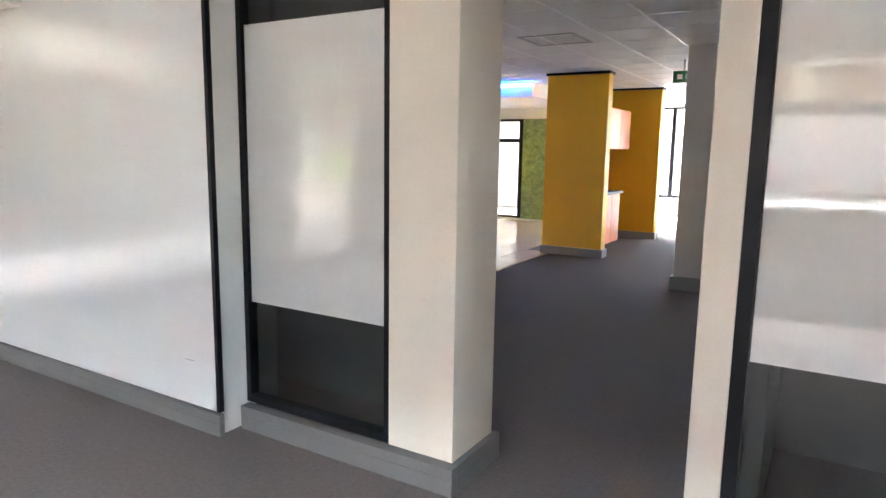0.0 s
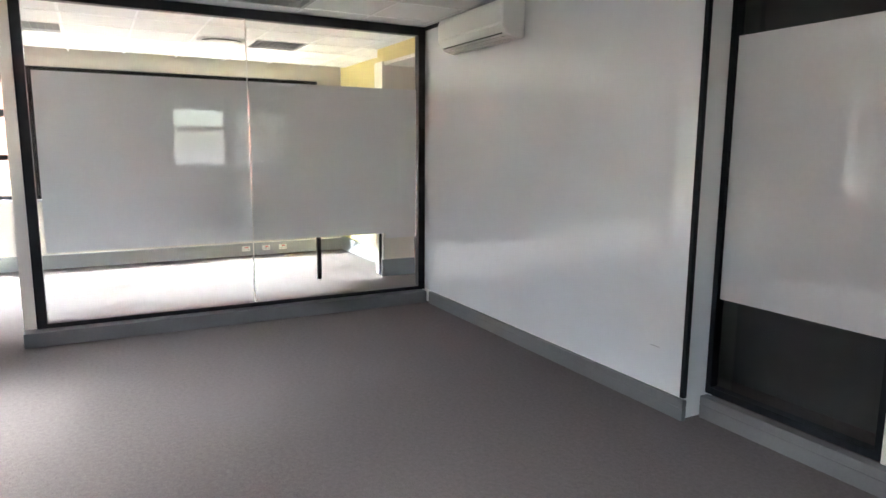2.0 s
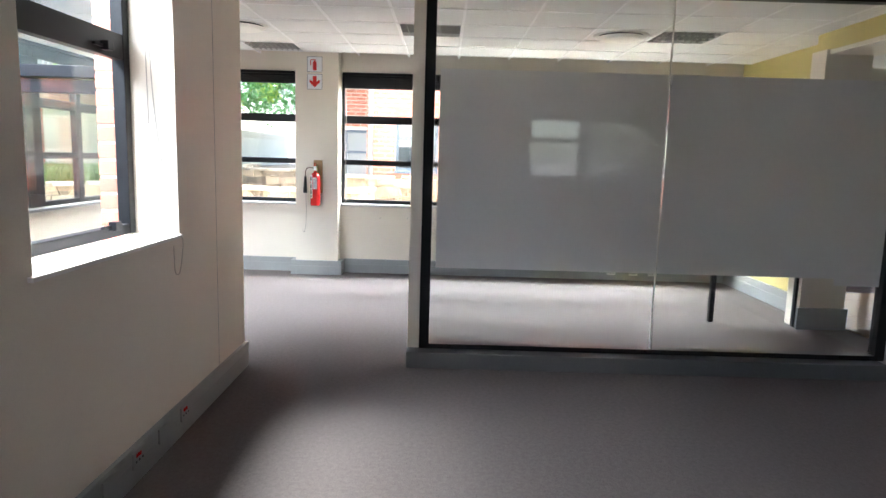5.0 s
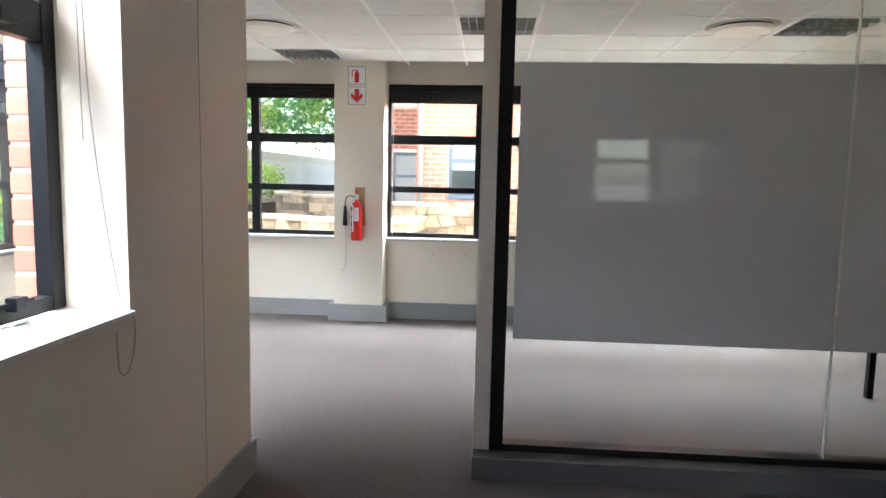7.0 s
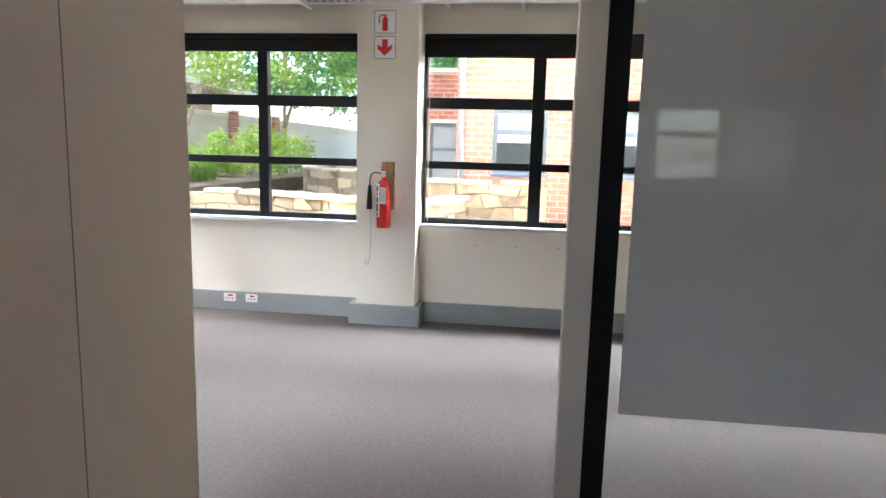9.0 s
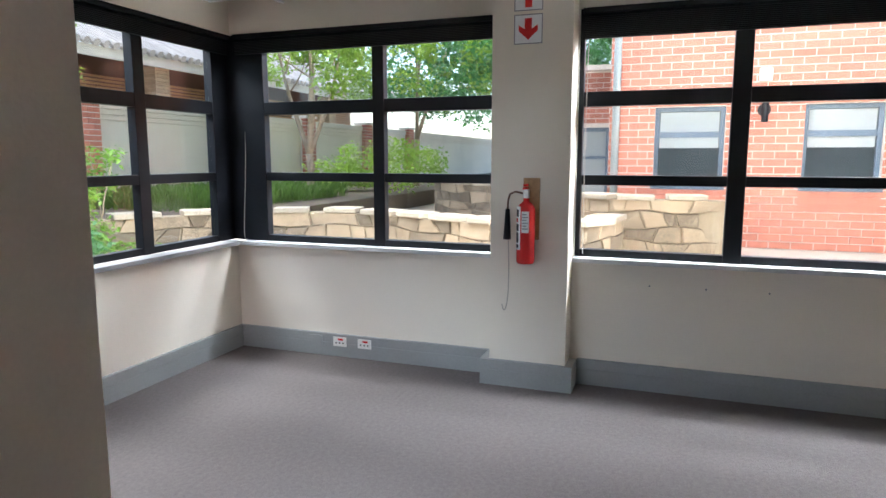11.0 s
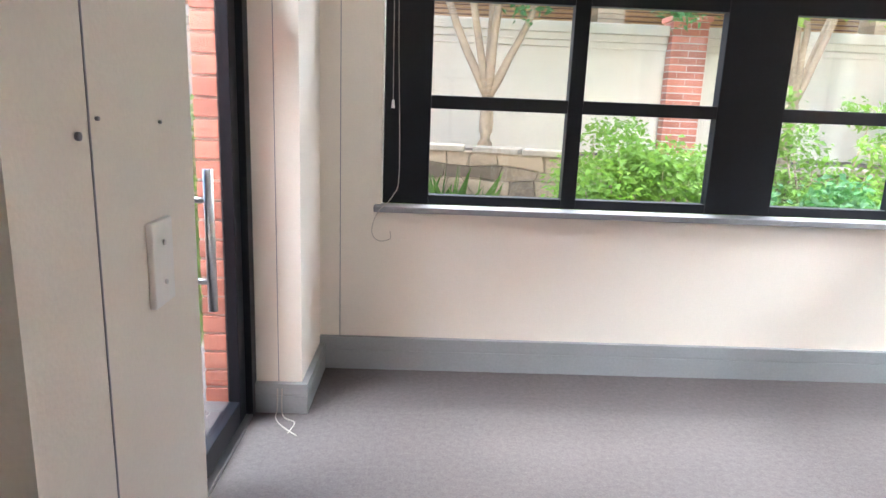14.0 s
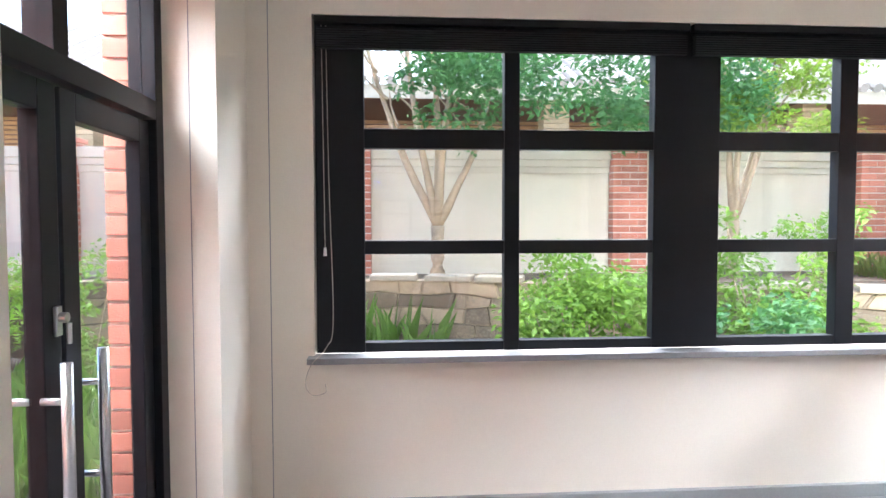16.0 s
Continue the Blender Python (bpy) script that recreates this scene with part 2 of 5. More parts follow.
def under(name, bm, material, parent, label="", smooth=False):
    """A part whose mesh is given in world places, under a thing that stands elsewhere."""
    o = part(name, bm, material, parent, label, smooth)
    top = Vector((0, 0, 0))
    p = parent
    while p is not None:
        top += p.location
        p = p.parent
    o.location = -top
    return o


def single(name, bm, material, label, category, group="", smooth=False):
    return tagged(part(name, bm, material, None, "", smooth), label, category, group)


def struct(name, bm, material, label, category="", smooth=False):
    return tagged(part(name, bm, material, None, "", smooth), label, category or name.split("_")[0], "", "structure")


# ---- plan ----
CEIL = 2.66
LEFT_Y, BACK_Y, FAR_X, BOARD_Y, PART_X = -2.385, -4.99, -9.66, 2.15, -6.09
HEAD, SILL_Z = 2.46, 0.87

# floor and ceiling
struct("floor", boxes((-9.9, 5.2, -5.2, 16.3, -0.12, 0.0)), CARPET, "brown-grey office carpet, worn and dusty", "floor")
tiles = bmesh.new()
gx, gy = -8.84, -1.5
troffers = {(1, 0), (-1, -3), (1, 4)}
vents = {(5, 3)}
holes = troffers | vents
for i in range(-2, 24):
    for j in range(-6, 30):
        if (i, j) in holes:
            continue
        x, y = gx + 0.6 * i, gy + 0.6 * j
        if y + 0.6 > 16.2 or (x < -9.9):
            continue
        if x + 0.6 > -5.4 and y < -2.75:
            continue
        box(tiles, x + 0.012, x + 0.588, y + 0.012, y + 0.588, CEIL, CEIL + 0.02)
struct("ceiling", tiles, TILE, "white mineral fibre ceiling tiles in a grid", "ceiling")
grid = bmesh.new()
for i in range(-2, 25):
    x = gx + 0.6 * i
    box(grid, x - 0.012, x + 0.012, -5.1 if x < -5.6 else -2.75, 16.2, CEIL - 0.004, CEIL + 0.012)
for j in range(-6, 31):
    y = gy + 0.6 * j
    box(grid, -9.8, -5.6 if y < -2.7 else 5.2, y - 0.011, y + 0.011, CEIL - 0.003, CEIL + 0.013)
struct("ceiling_grid", grid, TBAR, "white exposed ceiling grid bars", "ceiling")
struct("ceiling_slab", boxes((-9.9, 5.2, -2.79, 16.3, CEIL + 0.35, CEIL + 0.5), (-9.95, -5.5, -5.2, -2.79, CEIL + 0.35, CEIL + 0.5)), GREYP, "grey concrete slab above the ceiling", "ceiling")

# wall with the side window, and the return beside the glazed door
W1, W2 = (-4.90, -3.71), (-0.80, 0.39)
yo = LEFT_Y - 0.29
RET_X = -5.952
struct("wall_south", boxes(
    (RET_X, W1[0], yo, LEFT_Y, 0, 3.1), (W1[1], W2[0], yo, LEFT_Y, 0, 3.1), (W2[1], 5.2, yo, LEFT_Y, 0, 3.1),
    (W1[0], W1[1], yo, LEFT_Y, 0, 1.03), (W2[0], W2[1], yo, LEFT_Y, 0, 1.03),
    (W1[0], W1[1], yo, LEFT_Y, HEAD, 3.1), (W2[0], W2[1], yo, LEFT_Y, HEAD, 3.1),
    (RET_X, -5.49, -2.86, yo, 0, 3.1)), CREAM, "cream painted wall with vertical board joints", "wall")
struct("wall_pillar", boxes((-5.81, -5.61, BACK_Y, -4.48, 0, 3.1), (-5.61, -5.49, BACK_Y, -4.56, 0, 3.1), (RET_X, -5.49, -4.48, -2.86, 2.44, 3.1)), CREAM, "cream painted pier beside the glazed door", "wall")
struct("wall_back", boxes(
    (-6.11, -5.56, BACK_Y - 0.22, BACK_Y, 0, 3.1), (FAR_X - 0.22, -6.11, BACK_Y - 0.22, BACK_Y, 0, SILL_Z - 0.03),
    (FAR_X - 0.22, -6.11, BACK_Y - 0.22, BACK_Y, HEAD, 3.1)), CREAM, "cream painted wall under the garden windows", "wall")
struct("wall_far", boxes(
    (FAR_X - 0.22, FAR_X, BACK_Y, 2.55, 0, SILL_Z - 0.03), (FAR_X - 0.22, FAR_X, BACK_Y, 2.55, HEAD, 3.1),
    (FAR_X - 0.22, FAR_X, 2.2, 2.55, SILL_Z - 0.03, HEAD), (FAR_X - 0.22, FAR_X, -2.83, -2.31, SILL_Z - 0.03, HEAD),
    (FAR_X - 0.22, FAR_X, 2.55, 3.6, 0, 3.1), (FAR_X - 0.22, FAR_X, 3.6, 5.2, 2.3, 3.1), (FAR_X - 0.22, FAR_X, 5.2, 16.3, 0, 3.1)), CREAM, "cream painted outer wall with a row of windows", "wall")
struct("wall_column", boxes((FAR_X, -9.45, -2.83, -2.32, 0, 2.7)), CREAM, "cream painted column between the windows", "column")

# partitions on the board side
struct("wall_board", boxes((PART_X - 0.07, -2.92, BOARD_Y + 0.012, 2.45, 0, 3.0)), WHITE, "white partition wall behind the board", "wall")
struct("wall_pier", boxes((-1.84, -1.49, 2.33, 2.72, 0, 3.0), bevel=0.004), CREAM, "cream painted pier beside the opening", "column")
struct("wall_jamb", boxes((-0.51, -0.39, 2.33, 2.72, 0, 3.0), bevel=0.004), CREAM, "cream painted door jamb", "wall")
# added closing walls, coloured dark so the space behind the glass reads unlit
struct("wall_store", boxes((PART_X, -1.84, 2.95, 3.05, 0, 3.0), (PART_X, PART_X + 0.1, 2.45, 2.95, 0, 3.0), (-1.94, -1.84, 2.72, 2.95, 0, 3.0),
       (-0.39, 5.2, 3.6, 3.7, 0, 3.0), (-0.39, -0.29, 2.72, 3.6, 0, 3.0)), UNLITWALL, "added side room walls, coloured dark for the unlit space behind glass", "wall")
E0, E1 = 0.98, 2.27
struct("wall_east", boxes((5.2, 5.5, -2.8, E0, 0, 3.1), (5.2, 5.5, E1, 16.3, 0, 3.1), (5.2, 5.5, E0, E1, 0, 1.03), (5.2, 5.5, E0, E1, HEAD, 3.1)), CREAM, "cream painted end wall", "wall")
struct("wall_reception", boxes((-9.9, -6.0, 16.2, 16.35, 0, 3.1), (-6.0, 1.0, 16.2, 16.35, 0, 0.45), (-6.0, 1.0, 16.2, 16.35, 2.6, 3.1), (1.0, 5.2, 16.2, 16.35, 0, 3.1)), WHITE, "white end wall with a wide window", "wall")
struct("wall_yellow", boxes((FAR_X, -7.66, 2.55, 2.68, 0, 3.0), (-7.66, -6.1, 2.31, 2.72, 2.50, 3.0)), OLIVE, "mustard yellow painted wall", "wall")
struct("wall_nib", boxes((-7.66, -7.43, 2.27, 2.68, 0, 2.5)), CREAM, "cream painted pier at the yellow wall", "column")
struct("trim_beam", boxes((-7.66, -6.1, 2.30, 2.72, 2.46, 2.497)), CREAM, "cream edge of the bulkhead over the passage", "trim")

# skirting
def skirt(name, b, label="grey plastic power skirting", material=None):
    x0, x1, y0, y1, z0, z1 = b
    c = z0 + 0.62 * (z1 - z0)
    bm = boxes((x0, x1, y0, y1, z0, c - 0.002), (x0, x1, y0, y1, c + 0.002, z1), bevel=0.003)
    box(bm, x0 + 0.003, x1 - 0.003, y0 + 0.003, y1 - 0.003, c - 0.01, c + 0.01)
    return struct(name, bm, material or SKIRT, label, "baseboard")


skirt("baseboard_south", (RET_X - 0.015, 5.2, LEFT_Y, LEFT_Y + 0.025, 0, 0.17))
skirt("baseboard_return", (RET_X - 0.015, RET_X, -2.86, LEFT_Y, 0, 0.17))
skirt("baseboard_pillar", (-5.84, -5.61, -4.48, -4.45, 0, 0.14), "grey skirting round the pier")
skirt("baseboard_pillar_side", (-5.84, -5.81, BACK_Y + 0.03, -4.48, 0, 0.14), "grey skirting round the pier")
skirt("baseboard_back", (FAR_X, -5.81, BACK_Y, BACK_Y + 0.03, 0, 0.175))
skirt("baseboard_far_a", (FAR_X, FAR_X + 0.03, BACK_Y + 0.03, -2.88, 0, 0.175))
skirt("baseboard_far_b", (FAR_X, FAR_X + 0.03, -2.27, 2.55, 0, 0.175))
skirt("baseboard_column", (FAR_X + 0.03, -9.42, -2.89, -2.27, 0, 0.175), "grey skirting boxed round the column")
skirt("baseboard_board", (PART_X + 0.14, -2.78, BOARD_Y - 0.02, BOARD_Y + 0.012, 0, 0.12), "dark grey skirting under the partition", DARKSKIRT)
skirt("baseboard_side_glass", (-2.78, -1.455, 2.27, 2.33, 0, 0.13), "dark grey skirting under the partition", DARKSKIRT)
skirt("baseboard_pier", (-1.49, -1.455, 2.33, 2.74, 0, 0.13), "dark grey skirting under the partition", DARKSKIRT)
skirt("baseboard_jamb", (-0.545, 5.2, 2.29, 2.33, 0, 0.13), "dark grey skirting under the partition", DARKSKIRT)
skirt("baseboard_yellow", (FAR_X, -7.66, 2.52, 2.55, 0, 0.2))
skirt("baseboard_nib", (-7.43, -7.40, 2.24, 2.70, 0, 0.2))

# board wall: glossy panel, black trims
board = thing("whiteboard_wall", "glossy white wall-sized whiteboard panel with black edge trim", "whiteboard")
part("panel", boxes((PART_X - 0.06, -2.815, BOARD_Y, BOARD_Y + 0.012, 0.13, 2.62)), BOARD, board)
part("edge_trim", boxes((-2.815, -2.79, BOARD_Y - 0.008, BOARD_Y + 0.02, 0.13, 2.655)), BLACK, board, "black edge trim")
part("top_trim", boxes((PART_X - 0.06, -2.815, BOARD_Y - 0.006, BOARD_Y + 0.012, 2.622, 2.655)), BLACK, board, "black top trim")
part("scratch", boxes((-3.06, -2.99, BOARD_Y - 0.0015, BOARD_Y, 0.372, 0.375)), INK, board, "short dark scratch")
struct("trim_board_end", boxes((-2.92, -2.805, BOARD_Y + 0.021, 2.40, 0, 2.66)), WHITE, "white partition end", "trim")


def side_panel(x0, x1, fz0, fz1, label, group):
    t = thing("glazed_side_panel", label, "glass panel", group, (x0, 2.36, 0.13))
    y0, y1 = 2.34, 2.40
    for n, b in (("frame_side", (x0, x0 + 0.05, y0, y1, 0.13, 2.655)), ("frame_side", (x1 - 0.035, x1, y0, y1, 0.13, 2.655)),
                 ("frame_bottom", (x0 + 0.05, x1 - 0.035, y0, y1, 0.13, 0.17)), ("frame_top", (x0 + 0.05, x1 - 0.035, y0, y1, 2.62, 2.655))):
        under(n, boxes(b), BLACK, t)
    under("pane", boxes((x0 + 0.05, x1 - 0.035, 2.366, 2.374, 0.17, 2.62)), GLASS, t, "clear glass pane")
    under("privacy_film", boxes((x0 + 0.055, x1 - 0.04, 2.36, 2.3625, fz0, fz1)), FILM, t, "white frosted privacy film")
    return t


side_panel(-2.822, -1.84, 0.69, 2.12, "black framed glass panel with white frosted film and dark room behind", "side panels")
side_panel(-0.39, 1.4, 0.81, 2.12, "wide black framed glass panel with white frosted film", "side panels")
side_panel(1.4, 5.2, 0.81, 2.12, "wide black framed glass panel with white frosted film", "side panels")

# glazed partition
gp = thing("glass_partition", "black framed glass partition with white frosted band", "partition", "", (-6.04, 0.45, 0))
xa, xb = -6.16, -6.08
under("post", boxes((xa, xb + 0.02, -1.26, -1.18, 0.13, CEIL - 0.005)), CREAM, gp, "cream end post")
under("plinth", boxes((xa, -5.995, -1.265, BOARD_Y - 0.02, 0, 0.112), bevel=0.004), DARKSKIRT, gp, "dark grey skirting plinth")
for n, b in (("frame_side", (xa, xb, -1.18, -1.11, 0.12, 2.655)), ("frame_side", (xa, xb, 2.08, 2.15, 0.12, 2.655)),
             ("frame_bottom", (xa, xb, -1.11, 2.08, 0.12, 0.155)), ("frame_top", (xa, xb, -1.11, 2.08, 2.575, 2.655))):
    under(n, boxes(b), BLACK, gp)
JOINT = 0.48
for n, y0, y1 in (("pane", -1.11, JOINT - 0.003), ("pane", JOINT + 0.003, 2.08)):
    under(n, boxes((-6.115, -6.105, y0, y1, 0.155, 2.575)), GLASS, gp, "clear glass pane")
under("pane_joint", boxes((-6.118, -6.101, JOINT - 0.003, JOINT + 0.003, 0.155, 2.575)), PLASTIC, gp, "pale silicone joint")
under("privacy_film", boxes((-6.100, -6.098, -1.075, JOINT - 0.006, 0.705, 2.07)), FILM, gp, "white frosted privacy film")
under("privacy_film", boxes((-6.100, -6.098, JOINT + 0.006, 1.74, 0.705, 2.07), (-6.100, -6.098, 1.74, 2.06, 0.655, 2.07)), FILM, gp, "white frosted privacy film with a stepped edge")


# ---- windows ----
def window(name, axis, face, a0, a1, panes, rows, z0, z1, label, depth=0.07, sgn=-1):
    """A black framed window. axis 'x': it runs along x at y = face. panes: clear spans; rows: clear heights."""
    t = thing(name, label, "window")
    t["kind"] = "structure"

    def put(n, u0, u1, w0, w1, d0, d1, material, lab="", parent=t):
        f0, f1 = face + sgn * d0, face + sgn * d1
        b = (u0, u1, min(f0, f1), max(f0, f1), w0, w1) if axis == "x" else (min(f0, f1), max(f0, f1), u0, u1, w0, w1)
        return part(n, boxes(b, bevel=0.004 if material is BLACK else 0.0), material, parent, lab)

    edges = [a0] + [v for p in panes for v in p] + [a1]
    for u0, u1 in zip(edges[::2], edges[1::2]):
        if u1 - u0 > 0.005:
            put("mullion", u0, u1, z0, z1, 0, depth, BLACK)
    zs = [z0] + [v for r in rows for v in r] + [z1]
    for p in panes:
        for w0, w1 in zip(zs[::2], zs[1::2]):
            if w1 - w0 > 0.005:
                put("transom", p[0], p[1], w0, w1, 0.004, depth - 0.004, BLACK)
        for r in rows:
            g = put("pane", p[0], p[1], r[0], r[1], depth * 0.5, depth * 0.5 + 0.006, GLASS, "clear glass pane")
            g.visible_shadow = False
    return t


ROWS3 = [(0.918, 1.345), (1.41, 1.852), (1.945, 2.33)]
window("window_1", "x", BACK_Y - 0.05, -9.745, -6.115, [(-9.49, -8.82), (-8.725, -8.10), (-7.765, -7.095), (-7.02, -6.345)], ROWS3, SILL_Z, HEAD, "black framed garden window of six by two panes")
window("window_2", "y", FAR_X - 0.02, BACK_Y - 0.115, -2.83, [(-4.715, -3.79), (-3.70, -2.855)], ROWS3, SILL_Z, HEAD, "black framed garden window beside the corner")
window("window_3", "y", FAR_X - 0.02, -2.31, 2.2, [(-2.28, -1.395), (-1.29, -0.45), (-0.15, 0.75), (0.85, 1.75)], ROWS3, SILL_Z, HEAD, "black framed window towards the brick building")
ROWS2 = [(1.10, 1.90), (2.02, 2.42)]
for n, w in (("window_4", W1), ("window_5", W2)):
    window(n, "x", LEFT_Y - 0.22, w[0], w[1], [(w[0] + 0.06, w[1] - 0.06)], ROWS2, 1.05, HEAD, "black framed opening window in a deep reveal", 0.06)
    for z in (1.10, 1.93):
        stay = boxes((w[0] + 0.16, w[0] + 0.34, LEFT_Y - 0.222, LEFT_Y - 0.208, z, z + 0.014), (w[0] + 0.22, w[0] + 0.27, LEFT_Y - 0.222, LEFT_Y - 0.185, z - 0.012, z + 0.03), bevel=0.003)
        struct("window_stay", stay, BLACK, "black casement stay on the window frame", "window stay")
    struct("sill_" + n, boxes((w[0] - 0.005, w[1] + 0.03, LEFT_Y - 0.22, LEFT_Y + 0.02, 1.03, 1.048), bevel=0.004), WHITE, "white painted window sill", "sill")
window("window_9", "y", 5.42, E0, E1, [(E0 + 0.06, E1 - 0.06)], ROWS2, 1.05, HEAD, "black framed opening window in the end wall", 0.06)
struct("sill_window_9", boxes((5.18, 5.36, E0 - 0.005, E1 + 0.005, 1.03, 1.048), bevel=0.004), WHITE, "white painted window sill", "sill")
struct("sill_back", boxes((FAR_X + 0.02, -6.08, BACK_Y - 0.05, BACK_Y + 0.07, SILL_Z - 0.03, SILL_Z), bevel=0.004), SILL, "grey window sill", "sill")
# far sills take the lightened colour that stands for glare
struct("sill_far_a", boxes((FAR_X - 0.05, FAR_X + 0.07, BACK_Y + 0.07, -2.84, SILL_Z - 0.03, SILL_Z), bevel=0.004), GLARESILL, "pale window sill", "sill")
struct("sill_far_b", boxes((FAR_X - 0.05, FAR_X + 0.07, -2.31, 2.2, SILL_Z - 0.03, SILL_Z), bevel=0.004), GLARESILL, "pale window sill", "sill")
window("window_6", "x", 16.3, -6.0, 1.0, [(-5.9, -3.6), (-3.5, -1.3), (-1.2, 0.9)], [(0.52, 2.55)], 0.45, 2.6, "wide window at the end of the hall")
window("window_7", "y", FAR_X - 0.05, 3.6, 5.2, [(3.7, 4.35), (4.45, 5.1)], [(0.1, 0.4), (0.46, 1.2), (1.26, 2.2)], 0, 2.3, "black framed glazed entrance")


# ---- courtyard door ----
def door_leaf(y0, y1, name):
    t = thing(name, "black framed glass door with a long steel pull handle, closed", "door", "courtyard doors", (-5.56, y0, 0))
    x0, x1 = -5.585, -5.535
    for n, b in (("stile", (x0, x1, y0, y0 + 0.09, 0.02, 1.87)), ("stile", (x0, x1, y1 - 0.09, y1, 0.02, 1.87)),
                 ("rail", (x0, x1, y0 + 0.09, y1 - 0.09, 0.02, 0.12)), ("rail", (x0, x1, y0 + 0.09, y1 - 0.09, 1.79, 1.87))):
        under(n, boxes(b, bevel=0.004), BLACK, t)
    g = under("pane", boxes((-5.563, -5.557, y0 + 0.09, y1 - 0.09, 0.12, 1.79)), GLASS, t, "clear glass pane")
    g.visible_shadow = False
    return t


d1 = door_leaf(-4.40, -3.76, "door_1")
d2 = door_leaf(-3.74, -2.88, "door_2")
for leaf, hy in ((d1, -3.86), (d2, -3.65)):
    for hx, side in ((-5.64, -1), (-5.48, 1)):
        h = under("pull_handle", cyl(bmesh.new(), (hx, hy, 0.67), (hx, hy, 1.14), 0.016), STEEL, leaf, "brushed steel pull handle", True)
        for z in (0.77, 1.04):
            q = part("handle_mount", cyl(bmesh.new(), (0, 0, z), (-side * 0.065, 0, z), 0.010), STEEL, h, "", True)
            q.location = (hx, hy, 0)
lock = under("lock", boxes((-5.597, -5.585, -3.725, -3.695, 1.20, 1.28), bevel=0.004), STEEL, d2, "steel lock plate with a key")
key = bmesh.new()
cyl(key, (-5.597, -3.71, 1.25), (-5.617, -3.71, 1.25), 0.014)
cyl(key, (-5.620, -3.71, 1.235), (-5.620, -3.71, 1.18), 0.007)
single("door_key", key, STEEL, "small steel keys hanging in the door lock", "keys")
fr = thing("door_frame", "black metal door frame with a glass light above", "door frame")
fr["kind"] = "structure"
for n, b in (("jamb", (-5.61, -5.51, -4.55, -4.41, 0, 2.44)), ("jamb", (-5.61, -5.51, -2.875, -2.862, 0, 2.44)), ("head", (-5.61, -5.51, -4.41, -2.875, 2.39, 2.44)),
             ("transom", (-5.61, -5.51, -4.41, -2.875, 1.88, 1.95)), ("mullion", (-5.6, -5.52, -3.79, -3.71, 1.95, 2.39)), ("threshold", (-5.61, -5.51, -4.41, -2.875, 0.0, 0.015))):
    part(n, boxes(b, bevel=0.003), BLACK if n != "threshold" else STEEL, fr)
for y0, y1 in ((-4.41, -3.79), (-3.71, -2.875)):
    g = part("pane", boxes((-5.563, -5.557, y0, y1, 1.95, 2.39)), GLASS, fr, "clear glass pane")
    g.visible_shadow = False

# ---- reception seen through the opening ----
struct("column_grey", boxes((-1.61, -1.30, 7.45, 7.95, 0, 2.7), bevel=0.005), WHITE, "pale grey square column", "column")
struct("baseboard_column_grey", boxes((-1.64, -1.27, 7.42, 7.98, 0, 0.15), bevel=0.005), SKIRT, "grey skirting round a column", "baseboard")
struct("wall_kitchen", boxes((-3.86, -2.95, 9.05, 9.25, 0, 2.60), (-3.86, -3.70, 9.25, 11.65, 0, 2.60), (-3.86, -2.82, 11.65, 11.85, 0, 2.60), bevel=0.004), YELLOW, "bright yellow painted kitchenette walls", "wall")
struct("trim_kitchen", boxes((-3.88, -2.93, 9.03, 9.27, 2.60, 2.635), (-3.88, -2.80, 11.63, 11.87, 2.60, 2.635)), BLACK, "dark capping on the yellow walls", "trim")
struct("baseboard_kitchen", boxes((-3.88, -2.92, 9.02, 9.05, 0, 0.12), (-2.95, -2.92, 9.05, 9.25, 0, 0.12), (-3.7, -2.79, 11.62, 11.65, 0, 0.12), (-2.82, -2.79, 11.65, 11.85, 0, 0.12)), SKIRT, "grey skirting round the kitchenette", "baseboard")
lc = thing("base_cabinet", "orange laminate base cabinet under a dark worktop", "cabinet", "", (-3.4, 9.9, 0))
under("body", boxes((-3.69, -3.16, 9.26, 10.55, 0.08, 0.86)), ORANGE, lc)
for y in (9.27, 9.70, 10.13):
    under("door", boxes((-3.16, -3.14, y, y + 0.42, 0.09, 0.85), bevel=0.003), ORANGE, lc)
single("worktop", boxes((-3.69, -3.10, 9.26, 10.6, 0.862, 0.90), bevel=0.004), BLACK, "dark laminate kitchenette worktop on orange cabinet", "worktop")
uc = thing("wall_cabinet", "orange laminate cabinet hung on the yellow wall", "cabinet", "", (-3.5, 10.5, 1.57))
under("body", boxes((-3.70, -3.20, 9.95, 11.1, 1.57, 2.2)), ORANGE, uc)
for y in (9.96, 10.53):
    under("door", boxes((-3.20, -3.18, y, y + 0.56, 1.58, 2.19), bevel=0.003), ORANGE, uc)
bulk = thing("ceiling_bulkhead", "white lowered ceiling bulkhead with a blue light strip", "bulkhead")
part("box", boxes((-7.5, -4.6, 10.2, 13.0, 2.42, 2.65)), WHITE, bulk)
part("light_strip", boxes((-6.2, -4.58, 10.17, 10.2, 2.60, 2.612)), BLUE, bulk, "glowing blue light strip")
struct("wall_entrance", boxes((-9.7, -6.0, 13.0, 13.12, 2.2, 2.66), (-9.7, -6.0, 13.0, 13.12, 0, 0.05), (-6.0, -4.4, 13.0, 13.12, 0, 2.66)), WHITE, "white wall round the entrance glazing", "wall")
window("window_8", "x", 13.08, -9.7, -6.0, [(-9.6, -8.4), (-8.3, -7.1), (-7.0, -6.1)], [(0.1, 1.7), (1.78, 2.15)], 0.05, 2.2, "black framed entrance glazing")
